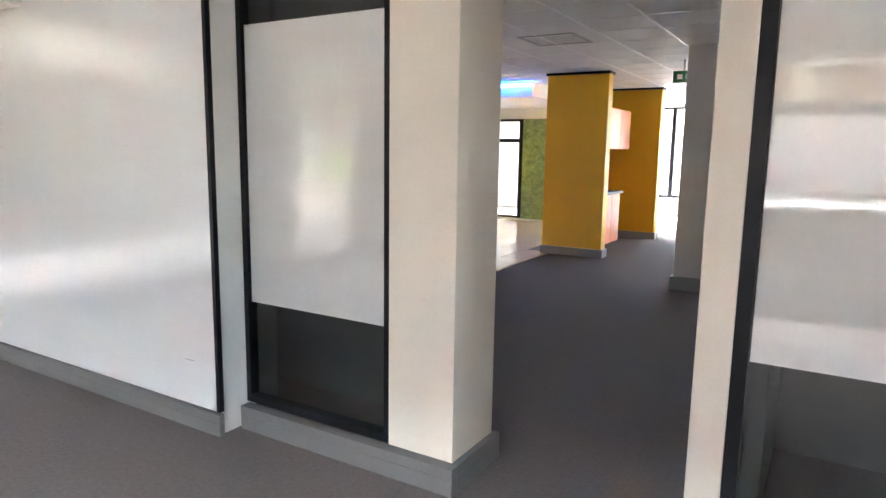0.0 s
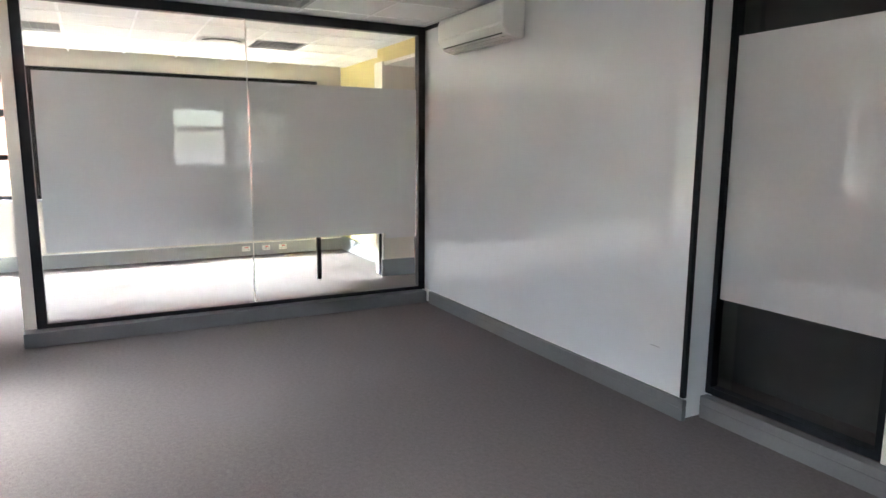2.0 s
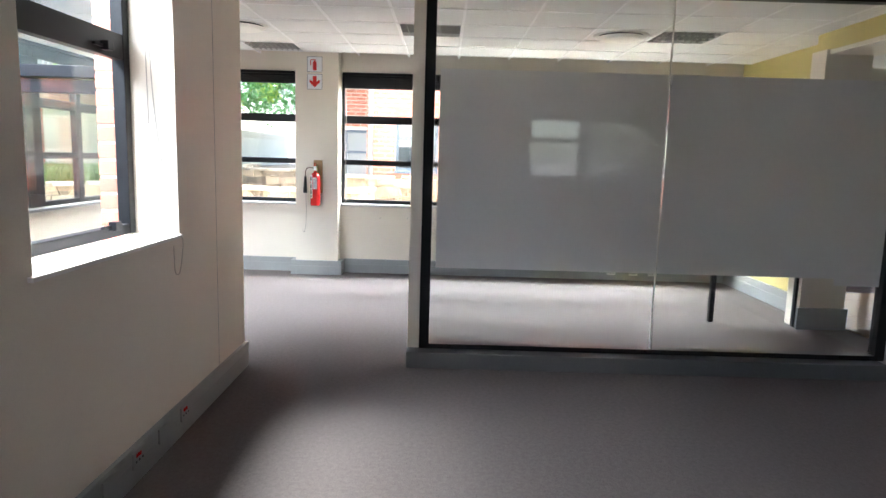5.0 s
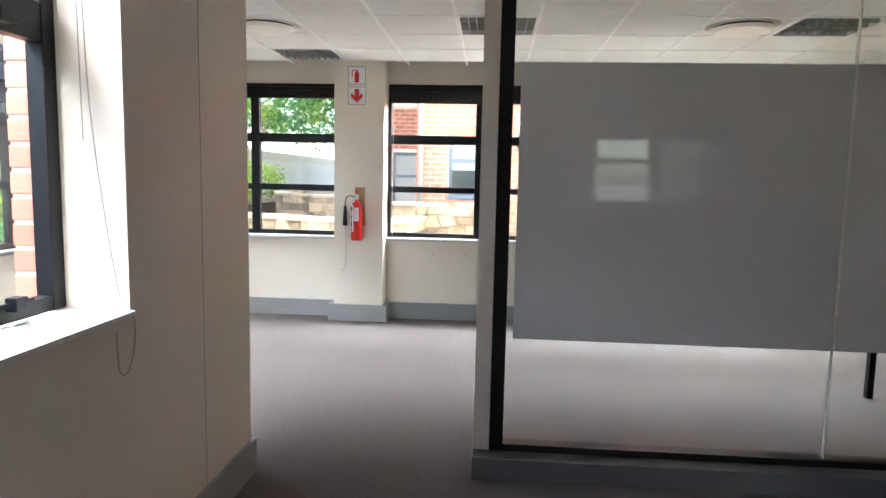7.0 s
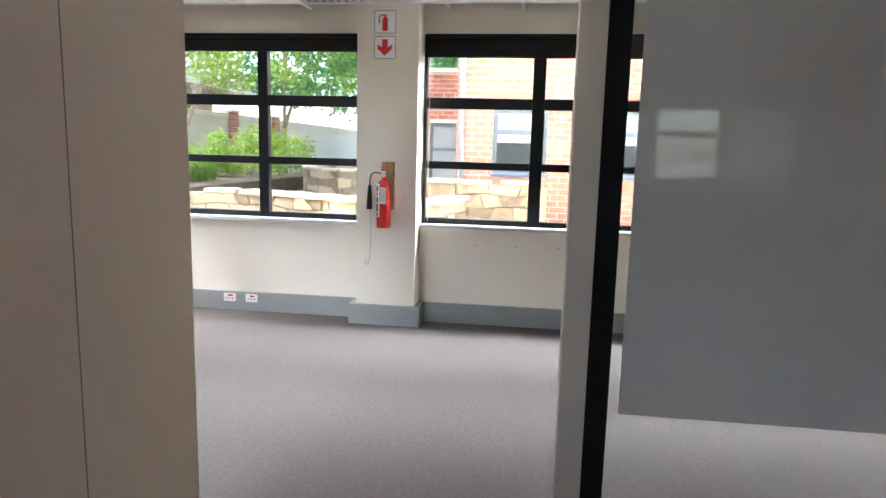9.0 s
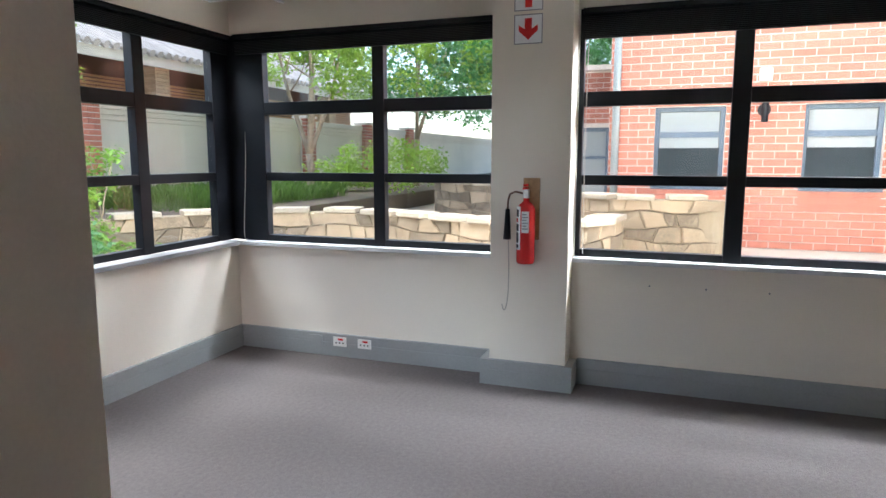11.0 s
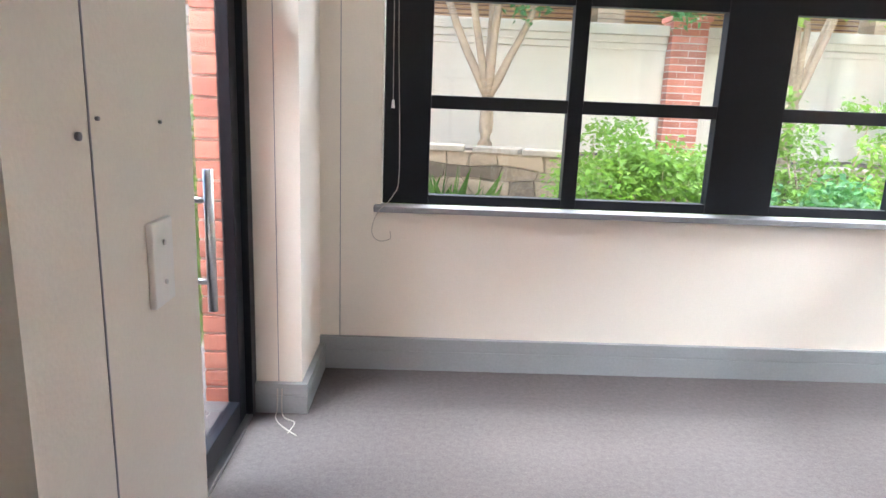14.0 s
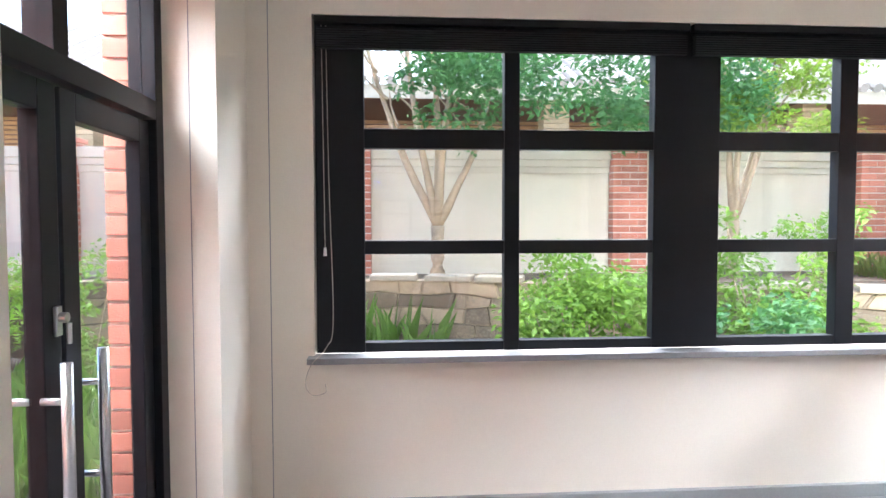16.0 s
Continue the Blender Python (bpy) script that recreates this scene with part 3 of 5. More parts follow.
single("bamboo_picture", boxes((-6.0, -5.15, 12.985, 13.0, 0.05, 2.2)), BAMBOO, "tall green bamboo print on the wall", "picture")
tf = bmesh.new()
for i in range(14):
    for j in range(16):
        x, y = -9.6 + 0.42 * i, 6.2 + 0.42 * j
        if x + 0.42 < -3.9 or y < 9.0:
            if x + y < 5.4 or y > 8.3:
                box(tf, x, x + 0.415, y, y + 0.415, 0.0005, 0.006)
struct("floor_tiles", tf, TILEF, "tan polished floor tiles of the reception", "floor")
tf = bmesh.new()
for i in range(5):
    for j in range(4):
        box(tf, -9.6 + 0.42 * i + 0.4, -9.6 + 0.42 * i + 0.815, 2.75 + 0.42 * j, 2.75 + 0.42 * j + 0.415, 0.0005, 0.006)
        box(tf, -7.42 + 0.42 * (i % 3), -7.42 + 0.42 * (i % 3) + 0.415, 2.75 + 0.42 * j, 2.75 + 0.42 * j + 0.415, 0.0005, 0.006) if i < 3 else None
struct("floor_tiles_passage", tf, TILEF, "tan polished floor tiles of the passage", "floor")

# ---- fixtures ----
def troffer(i, j):
    x, y = gx + 0.6 * i, gy + 0.6 * j
    t = thing("ceiling_light", "square recessed louvre ceiling light, switched off", "ceiling light", "ceiling lights", (x + 0.3, y + 0.3, CEIL))
    f = boxes((x, x + 0.6, y, y + 0.02, CEIL - 0.006, CEIL + 0.08), (x, x + 0.6, y + 0.58, y + 0.6, CEIL - 0.006, CEIL + 0.08),
              (x, x + 0.02, y + 0.02, y + 0.58, CEIL - 0.006, CEIL + 0.08), (x + 0.58, x + 0.6, y + 0.02, y + 0.58, CEIL - 0.006, CEIL + 0.08))
    under("frame", f, TBAR, t)
    under("reflector", boxes((x + 0.02, x + 0.58, y + 0.02, y + 0.58, CEIL + 0.08, CEIL + 0.09)), DULLMETAL, t)
    for k in range(1, 4):
        under("louvre", boxes((x + 0.14 * k + 0.02, x + 0.14 * k + 0.026, y + 0.02, y + 0.58, CEIL - 0.002, CEIL + 0.05)), DULLMETAL, t)
    for k in range(1, 9):
        under("cross_blade", boxes((x + 0.02, x + 0.58, y + 0.02 + 0.062 * k, y + 0.023 + 0.062 * k, CEIL, CEIL + 0.04)), DULLMETAL, t)
    for k in range(3):
        b = bmesh.new()
        cyl(b, (x + 0.10 + 0.2 * k, y + 0.03, CEIL + 0.06), (x + 0.10 + 0.2 * k, y + 0.57, CEIL + 0.06), 0.013, seg=8)
        under("lamp_tube", b, PLASTIC, t, "white fluorescent tube")


for ij in sorted(troffers):
    troffer(*ij)


def air_grille(x, y):
    t = thing("ceiling_vent", "dark square return air grille in the ceiling", "vent", "ceiling vents", (x + 0.3, y + 0.3, CEIL))
    under("frame", boxes((x, x + 0.6, y, y + 0.03, CEIL - 0.008, CEIL + 0.03), (x, x + 0.6, y + 0.57, y + 0.6, CEIL - 0.008, CEIL + 0.03),
                         (x, x + 0.03, y + 0.03, y + 0.57, CEIL - 0.008, CEIL + 0.03), (x + 0.57, x + 0.6, y + 0.03, y + 0.57, CEIL - 0.008, CEIL + 0.03)), DULLMETAL, t)
    under("backing", boxes((x + 0.03, x + 0.57, y + 0.03, y + 0.57, CEIL + 0.05, CEIL + 0.06)), BLACK, t)
    for k in range(9):
        yy = y + 0.05 + 0.06 * k
        b = bmesh.new()
        box(b, x + 0.03, x + 0.57, -0.02, 0.02, -0.002, 0.002)
        bmesh.ops.transform(b, matrix=Matrix.Translation((0, yy, CEIL + 0.012)) @ Matrix.Rotation(radians(40), 4, "X") @ Matrix.Translation((0, 0, 0)), verts=b.verts)
        under("slat", b, DULLMETAL, t)


air_grille(gx + 3.0, gy + 1.8)
air_grille(-3.05, 6.2)


def diffuser(x, y):
    t = thing("air_diffuser", "round white ceiling air diffuser with a dark gap", "vent", "air diffusers", (x, y, CEIL))
    b = bmesh.new()
    cyl(b, (x, y, CEIL - 0.006), (x, y, CEIL - 0.001), 0.26, seg=36)
    under("flange", b, PLASTIC, t, "", True)
    b = bmesh.new()
    cyl(b, (x, y, CEIL - 0.022), (x, y, CEIL - 0.006), 0.21, seg=36)
    under("throat", b, BLACK, t, "dark air gap", True)
    b = bmesh.new()
    cyl(b, (x, y, CEIL - 0.042), (x, y, CEIL - 0.022), 0.19, 0.235, seg=36)
    under("disc", b, PLASTIC, t)


diffuser(-7.94, -3.0)
diffuser(-7.94, 0.6)

ac = thing("air_conditioner", "white wall mounted split air conditioner", "air conditioner", "", (-5.2, BOARD_Y, 2.32))
b = bmesh.new()
prof = [(0, 2.33), (0, 2.60), (-0.17, 2.60), (-0.20, 2.56), (-0.20, 2.42), (-0.15, 2.345), (-0.06, 2.32)]
ax0, ax1 = -5.44, -4.44
va = [b.verts.new((ax0, BOARD_Y + y - 0.001, z)) for y, z in prof]
vb = [b.verts.new((ax1, BOARD_Y + y - 0.001, z)) for y, z in prof]
b.faces.new(va)
b.faces.new(vb[::-1])
for k in range(len(prof)):
    b.faces.new((va[k], vb[k], vb[(k + 1) % len(prof)], va[(k + 1) % len(prof)]))
bmesh.ops.bevel(b, geom=b.edges[:], offset=0.008, segments=2, affect="EDGES")
under("casing", b, PLASTIC, ac, "", False)
for k in range(2):
    b = boxes((ax0 + 0.06, ax1 - 0.06, -0.028, 0.028, -0.003, 0.003))
    bmesh.ops.transform(b, matrix=Matrix.Translation((0, BOARD_Y - 0.135 + 0.05 * k, 2.34 - 0.012 * k)) @ Matrix.Rotation(radians(25), 4, "X"), verts=b.verts)
    under("air_flap", b, PLASTIC, ac, "white air flap")
under("outlet", boxes((ax0 + 0.05, ax1 - 0.05, BOARD_Y - 0.17, BOARD_Y - 0.165, 2.352, 2.36)), BLACK, ac, "dark air slot")

# blinds rolled up at the window heads
def blind(name, axis, u0, u1, f, zb, label):
    t = thing(name, label, "blind", "raised blinds")
    b = (u0, u1, f, f + 0.045, 2.425, 2.458) if axis == "x" else (f, f + 0.045, u0, u1, 2.425, 2.458)
    part("head_rail", boxes(b, bevel=0.003), BLIND, t)
    n = int((2.42 - zb) / 0.011)
    for k in range(n):
        z = zb + 0.011 * k
        w = 0.004 * (k % 2)
        b = (u0 + 0.01, u1 - 0.01, f + 0.002 + w, f + 0.04, z, z + 0.008) if axis == "x" else (f + 0.002 + w, f + 0.04, u0 + 0.01, u1 - 0.01, z, z + 0.008)
        part("slat", boxes(b), BLIND, t)


for a, c in ((-7.92, -6.12), (-9.66, -7.94)):
    blind("venetian_blind", "x", a, c, BACK_Y - 0.048, 2.31, "black venetian blind drawn up to the window head")
blind("venetian_blind", "y", -4.95, -2.84, FAR_X - 0.018, 2.31, "black venetian blind drawn up to the window head")
blind("venetian_blind", "y", -2.29, -0.3, FAR_X - 0.018, 2.27, "black venetian blind drawn up to the window head")
blind("venetian_blind", "y", -0.28, 2.18, FAR_X - 0.018, 2.29, "black venetian blind drawn up to the window head")
blind("venetian_blind", "x", W1[0] + 0.01, W1[1] - 0.01, LEFT_Y - 0.2, 2.31, "black venetian blind drawn up in the reveal")


def cord(name, pts, r=0.0022, m=None, label="thin pale blind cord hanging down the wall"):
    # smooth through the points
    b = bmesh.new()
    P = [Vector(p) for p in pts]
    out = []
    for i in range(len(P) - 1):
        a, p, q, c = P[max(i - 1, 0)], P[i], P[i + 1], P[min(i + 2, len(P) - 1)]
        for k in range(6):
            s = k / 6
            out.append(0.5 * ((2 * p) + (q - a) * s + (2 * a - 5 * p + 4 * q - c) * s * s + (3 * p - a - 3 * q + c) * s ** 3))
    out.append(P[-1])
    tube(b, out, r, 6)
    return single(name, b, m or CORD, label, "cord", "blind cords", True)


yb = BACK_Y + 0.012
cord("blind_cord", [(-6.17, yb - 0.05, 2.42), (-6.18, yb - 0.04, 1.7), (-6.2, yb + 0.02, 1.05), (-6.17, yb + 0.05, 0.92), (-6.10, yb + 0.07, 0.84), (-6.07, yb + 0.02, 0.74), (-6.10, yb + 0.015, 0.69), (-6.16, yb + 0.015, 0.70), (-6.16, yb + 0.015, 0.74)])
cord("blind_cord", [(-6.15, yb - 0.045, 2.42), (-6.155, yb - 0.04, 1.9), (-6.16, yb - 0.035, 1.38)])
single("cord_tassel", cyl(bmesh.new(), (-6.16, yb - 0.035, 1.38), (-6.16, yb - 0.035, 1.34), 0.006, 0.009, 8), PLASTIC, "small clear cord tassel on the blind cord", "tassel")
cord("blind_cord", [(W1[0] + 0.02, LEFT_Y - 0.12, 2.4), (W1[0] + 0.02, LEFT_Y - 0.10, 1.7), (W1[0] + 0.025, LEFT_Y - 0.02, 1.1), (W1[0] + 0.02, LEFT_Y + 0.024, 1.03), (W1[0] + 0.0, LEFT_Y + 0.012, 0.93), (W1[0] + 0.04, LEFT_Y + 0.012, 0.85), (W1[0] + 0.09, LEFT_Y + 0.012, 0.87), (W1[0] + 0.10, LEFT_Y + 0.012, 1.0)])
cord("blind_cord", [(W1[0] + 0.015, LEFT_Y - 0.14, 2.4), (W1[0] + 0.015, LEFT_Y - 0.13, 1.6)])
cord("blind_cord", [(FAR_X - 0.03, -4.9, 2.42), (FAR_X - 0.02, -4.9, 1.6), (FAR_X + 0.01, -4.92, 0.95), (FAR_X + 0.03, -4.88, 0.885)], 0.003)
cord("blind_cord", [(FAR_X - 0.02, -2.255, 2.4), (FAR_X - 0.015, -2.26, 1.6), (FAR_X - 0.01, -2.255, 0.89)], 0.003)
cord("blind_cord", [(-9.40, -2.697, 1.01), (-9.43, -2.698, 0.8), (-9.44, -2.705, 0.62), (-9.44, -2.72, 0.53), (-9.44, -2.735, 0.525), (-9.44, -2.745, 0.56)], 0.003)

cord("loose_cable", [(-5.73, -4.445, 0.12), (-5.73, -4.43, 0.03), (-5.75, -4.40, 0.004), (-5.80, -4.36, 0.004), (-5.79, -4.27, 0.004)], 0.003, None, "thin white cable trailing from the skirting onto carpet")
cord("loose_cable", [(-5.71, -4.445, 0.12), (-5.71, -4.43, 0.03), (-5.71, -4.40, 0.004), (-5.75, -4.33, 0.004), (-5.83, -4.25, 0.004)], 0.003, None, "thin white cable trailing from the skirting onto carpet")

# board joints in the walls
for b in ((-5.444, -5.442, LEFT_Y, LEFT_Y + 0.0015, 0.17, CEIL), (RET_X - 0.0012, RET_X, -2.543, -2.54, 0.17, CEIL), (-5.912, -5.908, BACK_Y, BACK_Y + 0.0015, 0.175, CEIL),
          (-5.71, -5.707, -4.48, -4.4785, 0.14, CEIL)):
    struct("trim_joint", boxes(b), INK, "fine dark joint between wall boards", "trim")

# notice, blank plate, screws on the return wall
no = thing("paper_notice", "white printed paper notice taped to the wall, corner curling", "notice", "", (RET_X, -2.66, 1.57))
sheet = bmesh.new()
n = 8
grid_v = [[sheet.verts.new((RET_X - 0.003 - 0.008 * max(0.0, (i + k) / n - 1.25) ** 2 * 4, -2.555 - 0.225 * i / n, 1.87 - 0.295 * k / n - 0.004 * math.sin(3.0 * i / n))) for i in range(n + 1)] for k in range(n + 1)]
for k in range(n):
    for i in range(n):
        sheet.faces.new((grid_v[k][i], grid_v[k][i + 1], grid_v[k + 1][i + 1], grid_v[k + 1][i]))
sh = under("sheet", sheet, PAPER, no, "", True)
sh.modifiers.new("thickness", "SOLIDIFY").thickness = 0.0006
rng = random.Random(4)
for col in range(3):
    b = bmesh.new()
    for k in range(36):
        y0 = -2.568 - 0.067 * col
        box(b, RET_X - 0.0048, RET_X - 0.0042, y0 - 0.036 - 0.022 * rng.random(), y0, 1.605 + 0.0072 * k, 1.6075 + 0.0072 * k)
    under("print_column", b, INK, no, "column of small grey print")
bp = thing("blank_plate", "white plastic blank cover plate with two screws", "cover plate", "", (RET_X, -2.703, 1.135))
under("plate", boxes((RET_X - 0.01, RET_X, -2.738, -2.668, 1.074, 1.198), bevel=0.003), PLASTIC, bp)
for z in (1.107, 1.165):
    under("screw", cyl(bmesh.new(), (RET_X - 0.0125, -2.703, z), (RET_X - 0.0095, -2.703, z), 0.004, seg=10), STEEL, bp)
for y, z, rad in ((-2.514, 1.323, 0.005), (-2.558, 1.341, 0.0025), (-2.734, 1.332, 0.0025)):
    single("wall_screw", cyl(bmesh.new(), (RET_X - 0.004, y, z), (RET_X + 0.001, y, z), rad, seg=10), INK, "small dark screw remaining in the wall", "screw", "wall screws")
for y in (-1.82, -1.48, -1.12):
    single("wall_plug", cyl(bmesh.new(), (FAR_X, y, 0.70), (FAR_X + 0.003, y, 0.70), 0.006, seg=10), INK, "small dark plug hole in the wall", "wall plug", "wall plugs")


# sockets
def socket(x, y, z, axis, s=1, switched=True, plate=None):
    t = thing("power_socket", "power socket plate with red switch marks on grey skirting" if switched else "plain grey blank socket plate on the skirting", "socket", "power sockets", (x, y, z))
    d = 0.008

    def bx(u0, u1, w0, w1, d0, d1):
        return boxes((u0, u1, min(s * d0, s * d1), max(s * d0, s * d1), w0, w1)) if axis == "x" else boxes((min(s * d0, s * d1), max(s * d0, s * d1), u0, u1, w0, w1))
    part("plate", bx(-0.055, 0.055, -0.036, 0.036, 0, d), plate or (PLASTIC if switched else SKIRT), t)
    if switched:
        for u in (-0.03, 0.0, 0.03):
            part("pin_hole", bx(u - 0.006, u + 0.006, -0.014, -0.004, d, d + 0.001), BLACK, t)
        part("switch", bx(-0.012, 0.03, 0.012, 0.026, d, d + 0.004), RED, t, "red switch")
    return t


fx = FAR_X + 0.03
for y, sw in ((-4.28, False), (-4.07, True), (-3.86, True)):
    socket(fx, y, 0.12, "y", 1, sw)
for y in (1.1, 1.38, 1.62):
    socket(fx, y, 0.10, "y")
for x, sw in ((-2.5, True), (-3.0, True), (-3.27, False), (-3.56, False), (-3.80, True), (-4.07, False), (-4.32, True), (-4.58, False), (-4.84, True)):
    socket(x, LEFT_Y + 0.025, 0.115, "x", 1, sw, SKIRT)

# fire extinguisher with wooden backboard and signs
CX = -9.45
ex = thing("fire_extinguisher", "red fire extinguisher with black horn on a wooden backboard", "fire extinguisher", "", (CX, -2.6, 0.8))
under("backboard", boxes((CX, CX + 0.02, -2.61, -2.505, 1.00, 1.395), bevel=0.002), WOOD, ex, "varnished wooden backboard")
b = bmesh.new()
ez, ey, exx = 0.855, -2.575, CX + 0.085
pr = [(0.0, 0.0), (0.050, 0.0), (0.058, 0.012), (0.058, 0.335), (0.050, 0.365), (0.034, 0.385), (0.019, 0.395), (0.019, 0.415), (0.0, 0.415)]
rings = []
for r, z in pr[1:-1]:
    rings.append([b.verts.new((exx + r * math.cos(2 * math.pi * k / 28), ey + r * math.sin(2 * math.pi * k / 28), ez + z)) for k in range(28)])
for p, q in zip(rings, rings[1:]):
    for k in range(28):
        b.faces.new((p[k], p[(k + 1) % 28], q[(k + 1) % 28], q[k]))
b.faces.new(rings[0][::-1])
b.faces.new(rings[-1])
under("cylinder", b, RED, ex, "red enamelled cylinder", True)


def wrap_label(a0, a1, z0, z1, r):
    """A piece of a cylinder's skin between two angles in degrees."""
    bm = bmesh.new()
    pts = [(exx + r * math.cos(radians(a0 + (a1 - a0) * m / 8)), ey + r * math.sin(radians(a0 + (a1 - a0) * m / 8))) for m in range(9)]
    cols = [[bm.verts.new((x, y, ez + z)) for z in (z0, z1)] for x, y in pts]
    for p, q in zip(cols, cols[1:]):
        bm.faces.new((p[0], q[0], q[1], p[1]))
    return bm


lab = under("label_sheet", wrap_label(-88, -24, 0.09, 0.365, 0.0587), PAPER, ex, "white instruction label with black panels")
for z0, z1 in ((0.10, 0.125), (0.135, 0.20), (0.21, 0.255), (0.30, 0.345)):
    part("print_bar", wrap_label(-80, -38, z0, z1, 0.0592), BLACK, lab, "black print")
part("print_bar", wrap_label(-70, -45, 0.265, 0.29, 0.0592), RED, lab, "red print")
lab2 = under("label_sheet", wrap_label(-16, 30, 0.20, 0.335, 0.0587), PAPER, ex, "white service label")
for k in range(6):
    part("print_bar", wrap_label(-11, 24 - 9 * (k % 2), 0.222 + 0.018 * k, 0.229 + 0.018 * k, 0.0592), INK, lab2)
under("valve", boxes((exx - 0.018, exx + 0.022, ey - 0.018, ey + 0.018, ez + 0.415, ez + 0.47), bevel=0.004), STEEL, ex)
under("lever", boxes((exx - 0.015, exx + 0.07, ey - 0.010, ey + 0.010, ez + 0.472, ez + 0.485), (exx - 0.015, exx + 0.06, ey - 0.010, ey + 0.010, ez + 0.492, ez + 0.505), bevel=0.003), RED, ex, "red carrying lever")
b = bmesh.new()
tube(b, [(exx, ey - 0.018, ez + 0.445), (exx, ey - 0.07, ez + 0.455), (exx, ey - 0.105, ez + 0.44), (exx, ey - 0.118, ez + 0.40), (exx, ey - 0.12, ez + 0.34)], 0.006, 10)
under("hose", b, TIMBER, ex, "red-brown bent discharge pipe", True)
b = bmesh.new()
cyl(b, (exx, ey - 0.12, ez + 0.345), (exx, ey - 0.122, ez + 0.15), 0.014, 0.025, 16)
under("horn", b, BLACK, ex, "black discharge horn", True)
under("bracket", boxes((CX + 0.02, exx - 0.055, ey - 0.02, ey + 0.02, ez + 0.30, ez + 0.33)), STEEL, ex)


def sign(z0, arrow, label):
    t = thing("safety_sign", label, "sign", "safety signs", (CX, -2.6, z0))
    under("plate", boxes((CX, CX + 0.003, -2.69, -2.51, z0, z0 + 0.18)), PAPER, t)
    for n, bb in (("border", (-2.69, -2.684, z0, z0 + 0.18)), ("border", (-2.516, -2.51, z0, z0 + 0.18)), ("border", (-2.684, -2.516, z0, z0 + 0.006)), ("border", (-2.684, -2.516, z0 + 0.174, z0 + 0.18))):
        under(n, boxes((CX + 0.003, CX + 0.0036, *bb)), INK, t)
    b = bmesh.new()
    x0, x1 = CX + 0.003, CX + 0.005
    if arrow:
        box(b, x0, x1, -2.622, -2.578, z0 + 0.09, z0 + 0.155)
        tri = [(-2.66, z0 + 0.115), (-2.622, z0 + 0.09), (-2.578, z0 + 0.09), (-2.54, z0 + 0.115), (-2.54, z0 + 0.08), (-2.60, z0 + 0.025), (-2.66, z0 + 0.08)]
        f = [b.verts.new((x1, y, z)) for y, z in tri]
        b.faces.new(f)
    else:
        box(b, x0, x1, -2.622, -2.578, z0 + 0.02, z0 + 0.12)
        box(b, x0, x1, -2.610, -2.590, z0 + 0.12, z0 + 0.135)
        box(b, x0, x1, -2.64, -2.585, z0 + 0.137, z0 + 0.147)
        box(b, x0, x1, -2.652, -2.642, z0 + 0.08, z0 + 0.14)
    under("pictogram", b, RED, t, "red pictogram")


sign(2.225, True, "white safety sign with a red arrow pointing down")
sign(2.425, False, "white safety sign with a red extinguisher pictogram")
es = thing("exit_sign", "small green emergency exit sign under the ceiling", "sign", "", (-1.9, 8.5, 2.5))
under("plate", boxes((-1.98, -1.72, 8.5, 8.52, 2.38, 2.52)), mat("sign_green", (0.02, 0.16, 0.07), 0.5), es)
under("hanger", boxes((-1.86, -1.84, 8.505, 8.515, 2.52, 2.66)), STEEL, es)
under("arrow_mark", boxes((-1.93, -1.87, 8.497, 8.5, 2.42, 2.48), (-1.83, -1.77, 8.497, 8.5, 2.42, 2.48)), PAPER, es)

# desk behind the partition
dk = thing("desk", "pale office desk with black square legs", "desk", "", (-7.9, 1.85, 0))
under("desktop", boxes((-8.1, -7.45, 1.42, 2.55, 0.715, 0.74), bevel=0.003), PLASTIC, dk)
for x, y in ((-7.60, 1.53), (-7.50, 2.27)):
    under("leg", boxes((x - 0.022, x + 0.022, y - 0.022, y + 0.022, 0, 0.715), bevel=0.003), BLACK, dk)

# ---- outside ----
GROUND = -0.12
gr = bmesh.new()
bmesh.ops.create_grid(gr, x_segments=40, y_segments=40, size=400)
for v in gr.verts:
    v.co.z = GROUND
struct("ground", gr, PAVE, "pale paved ground outside", "ground")

WALLPTS = [(2.0, -8.9), (-3.0, -8.8), (-6.4, -8.62), (-7.7, -8.3), (-9.5, -7.6), (-11.1, -6.75), (-11.85, -5.9), (-12.0, -5.0), (-11.55, -3.9), (-11.35, -3.0), (-11.5, -2.4), (-12.4, -2.2)]


def smooth_line(pts, step):
    P = [Vector((x, y, 0)) for x, y in pts]
    dense = []
    for i in range(len(P) - 1):
        a, p, q, c = P[max(i - 1, 0)], P[i], P[i + 1], P[min(i + 2, len(P) - 1)]
        for k in range(20):
            s = k / 20
            dense.append(0.5 * ((2 * p) + (q - a) * s + (2 * a - 5 * p + 4 * q - c) * s * s + (3 * p - a - 3 * q + c) * s ** 3))
    dense.append(P[-1])
    out = [dense[0]]
    for d in dense:
        if (d - out[-1]).length >= step:
            out.append(d)
    return out


CAPS = [finish(boxes((-0.20, 0.20, -0.15, 0.15, -0.028, 0.028), bevel=0.012), "cap_stone", CAPSTONE)] + [finish(boxes((-0.24, 0.24, -0.16, 0.16, -0.03, 0.03), bevel=0.014), "cap_stone", CAPSTONE)]


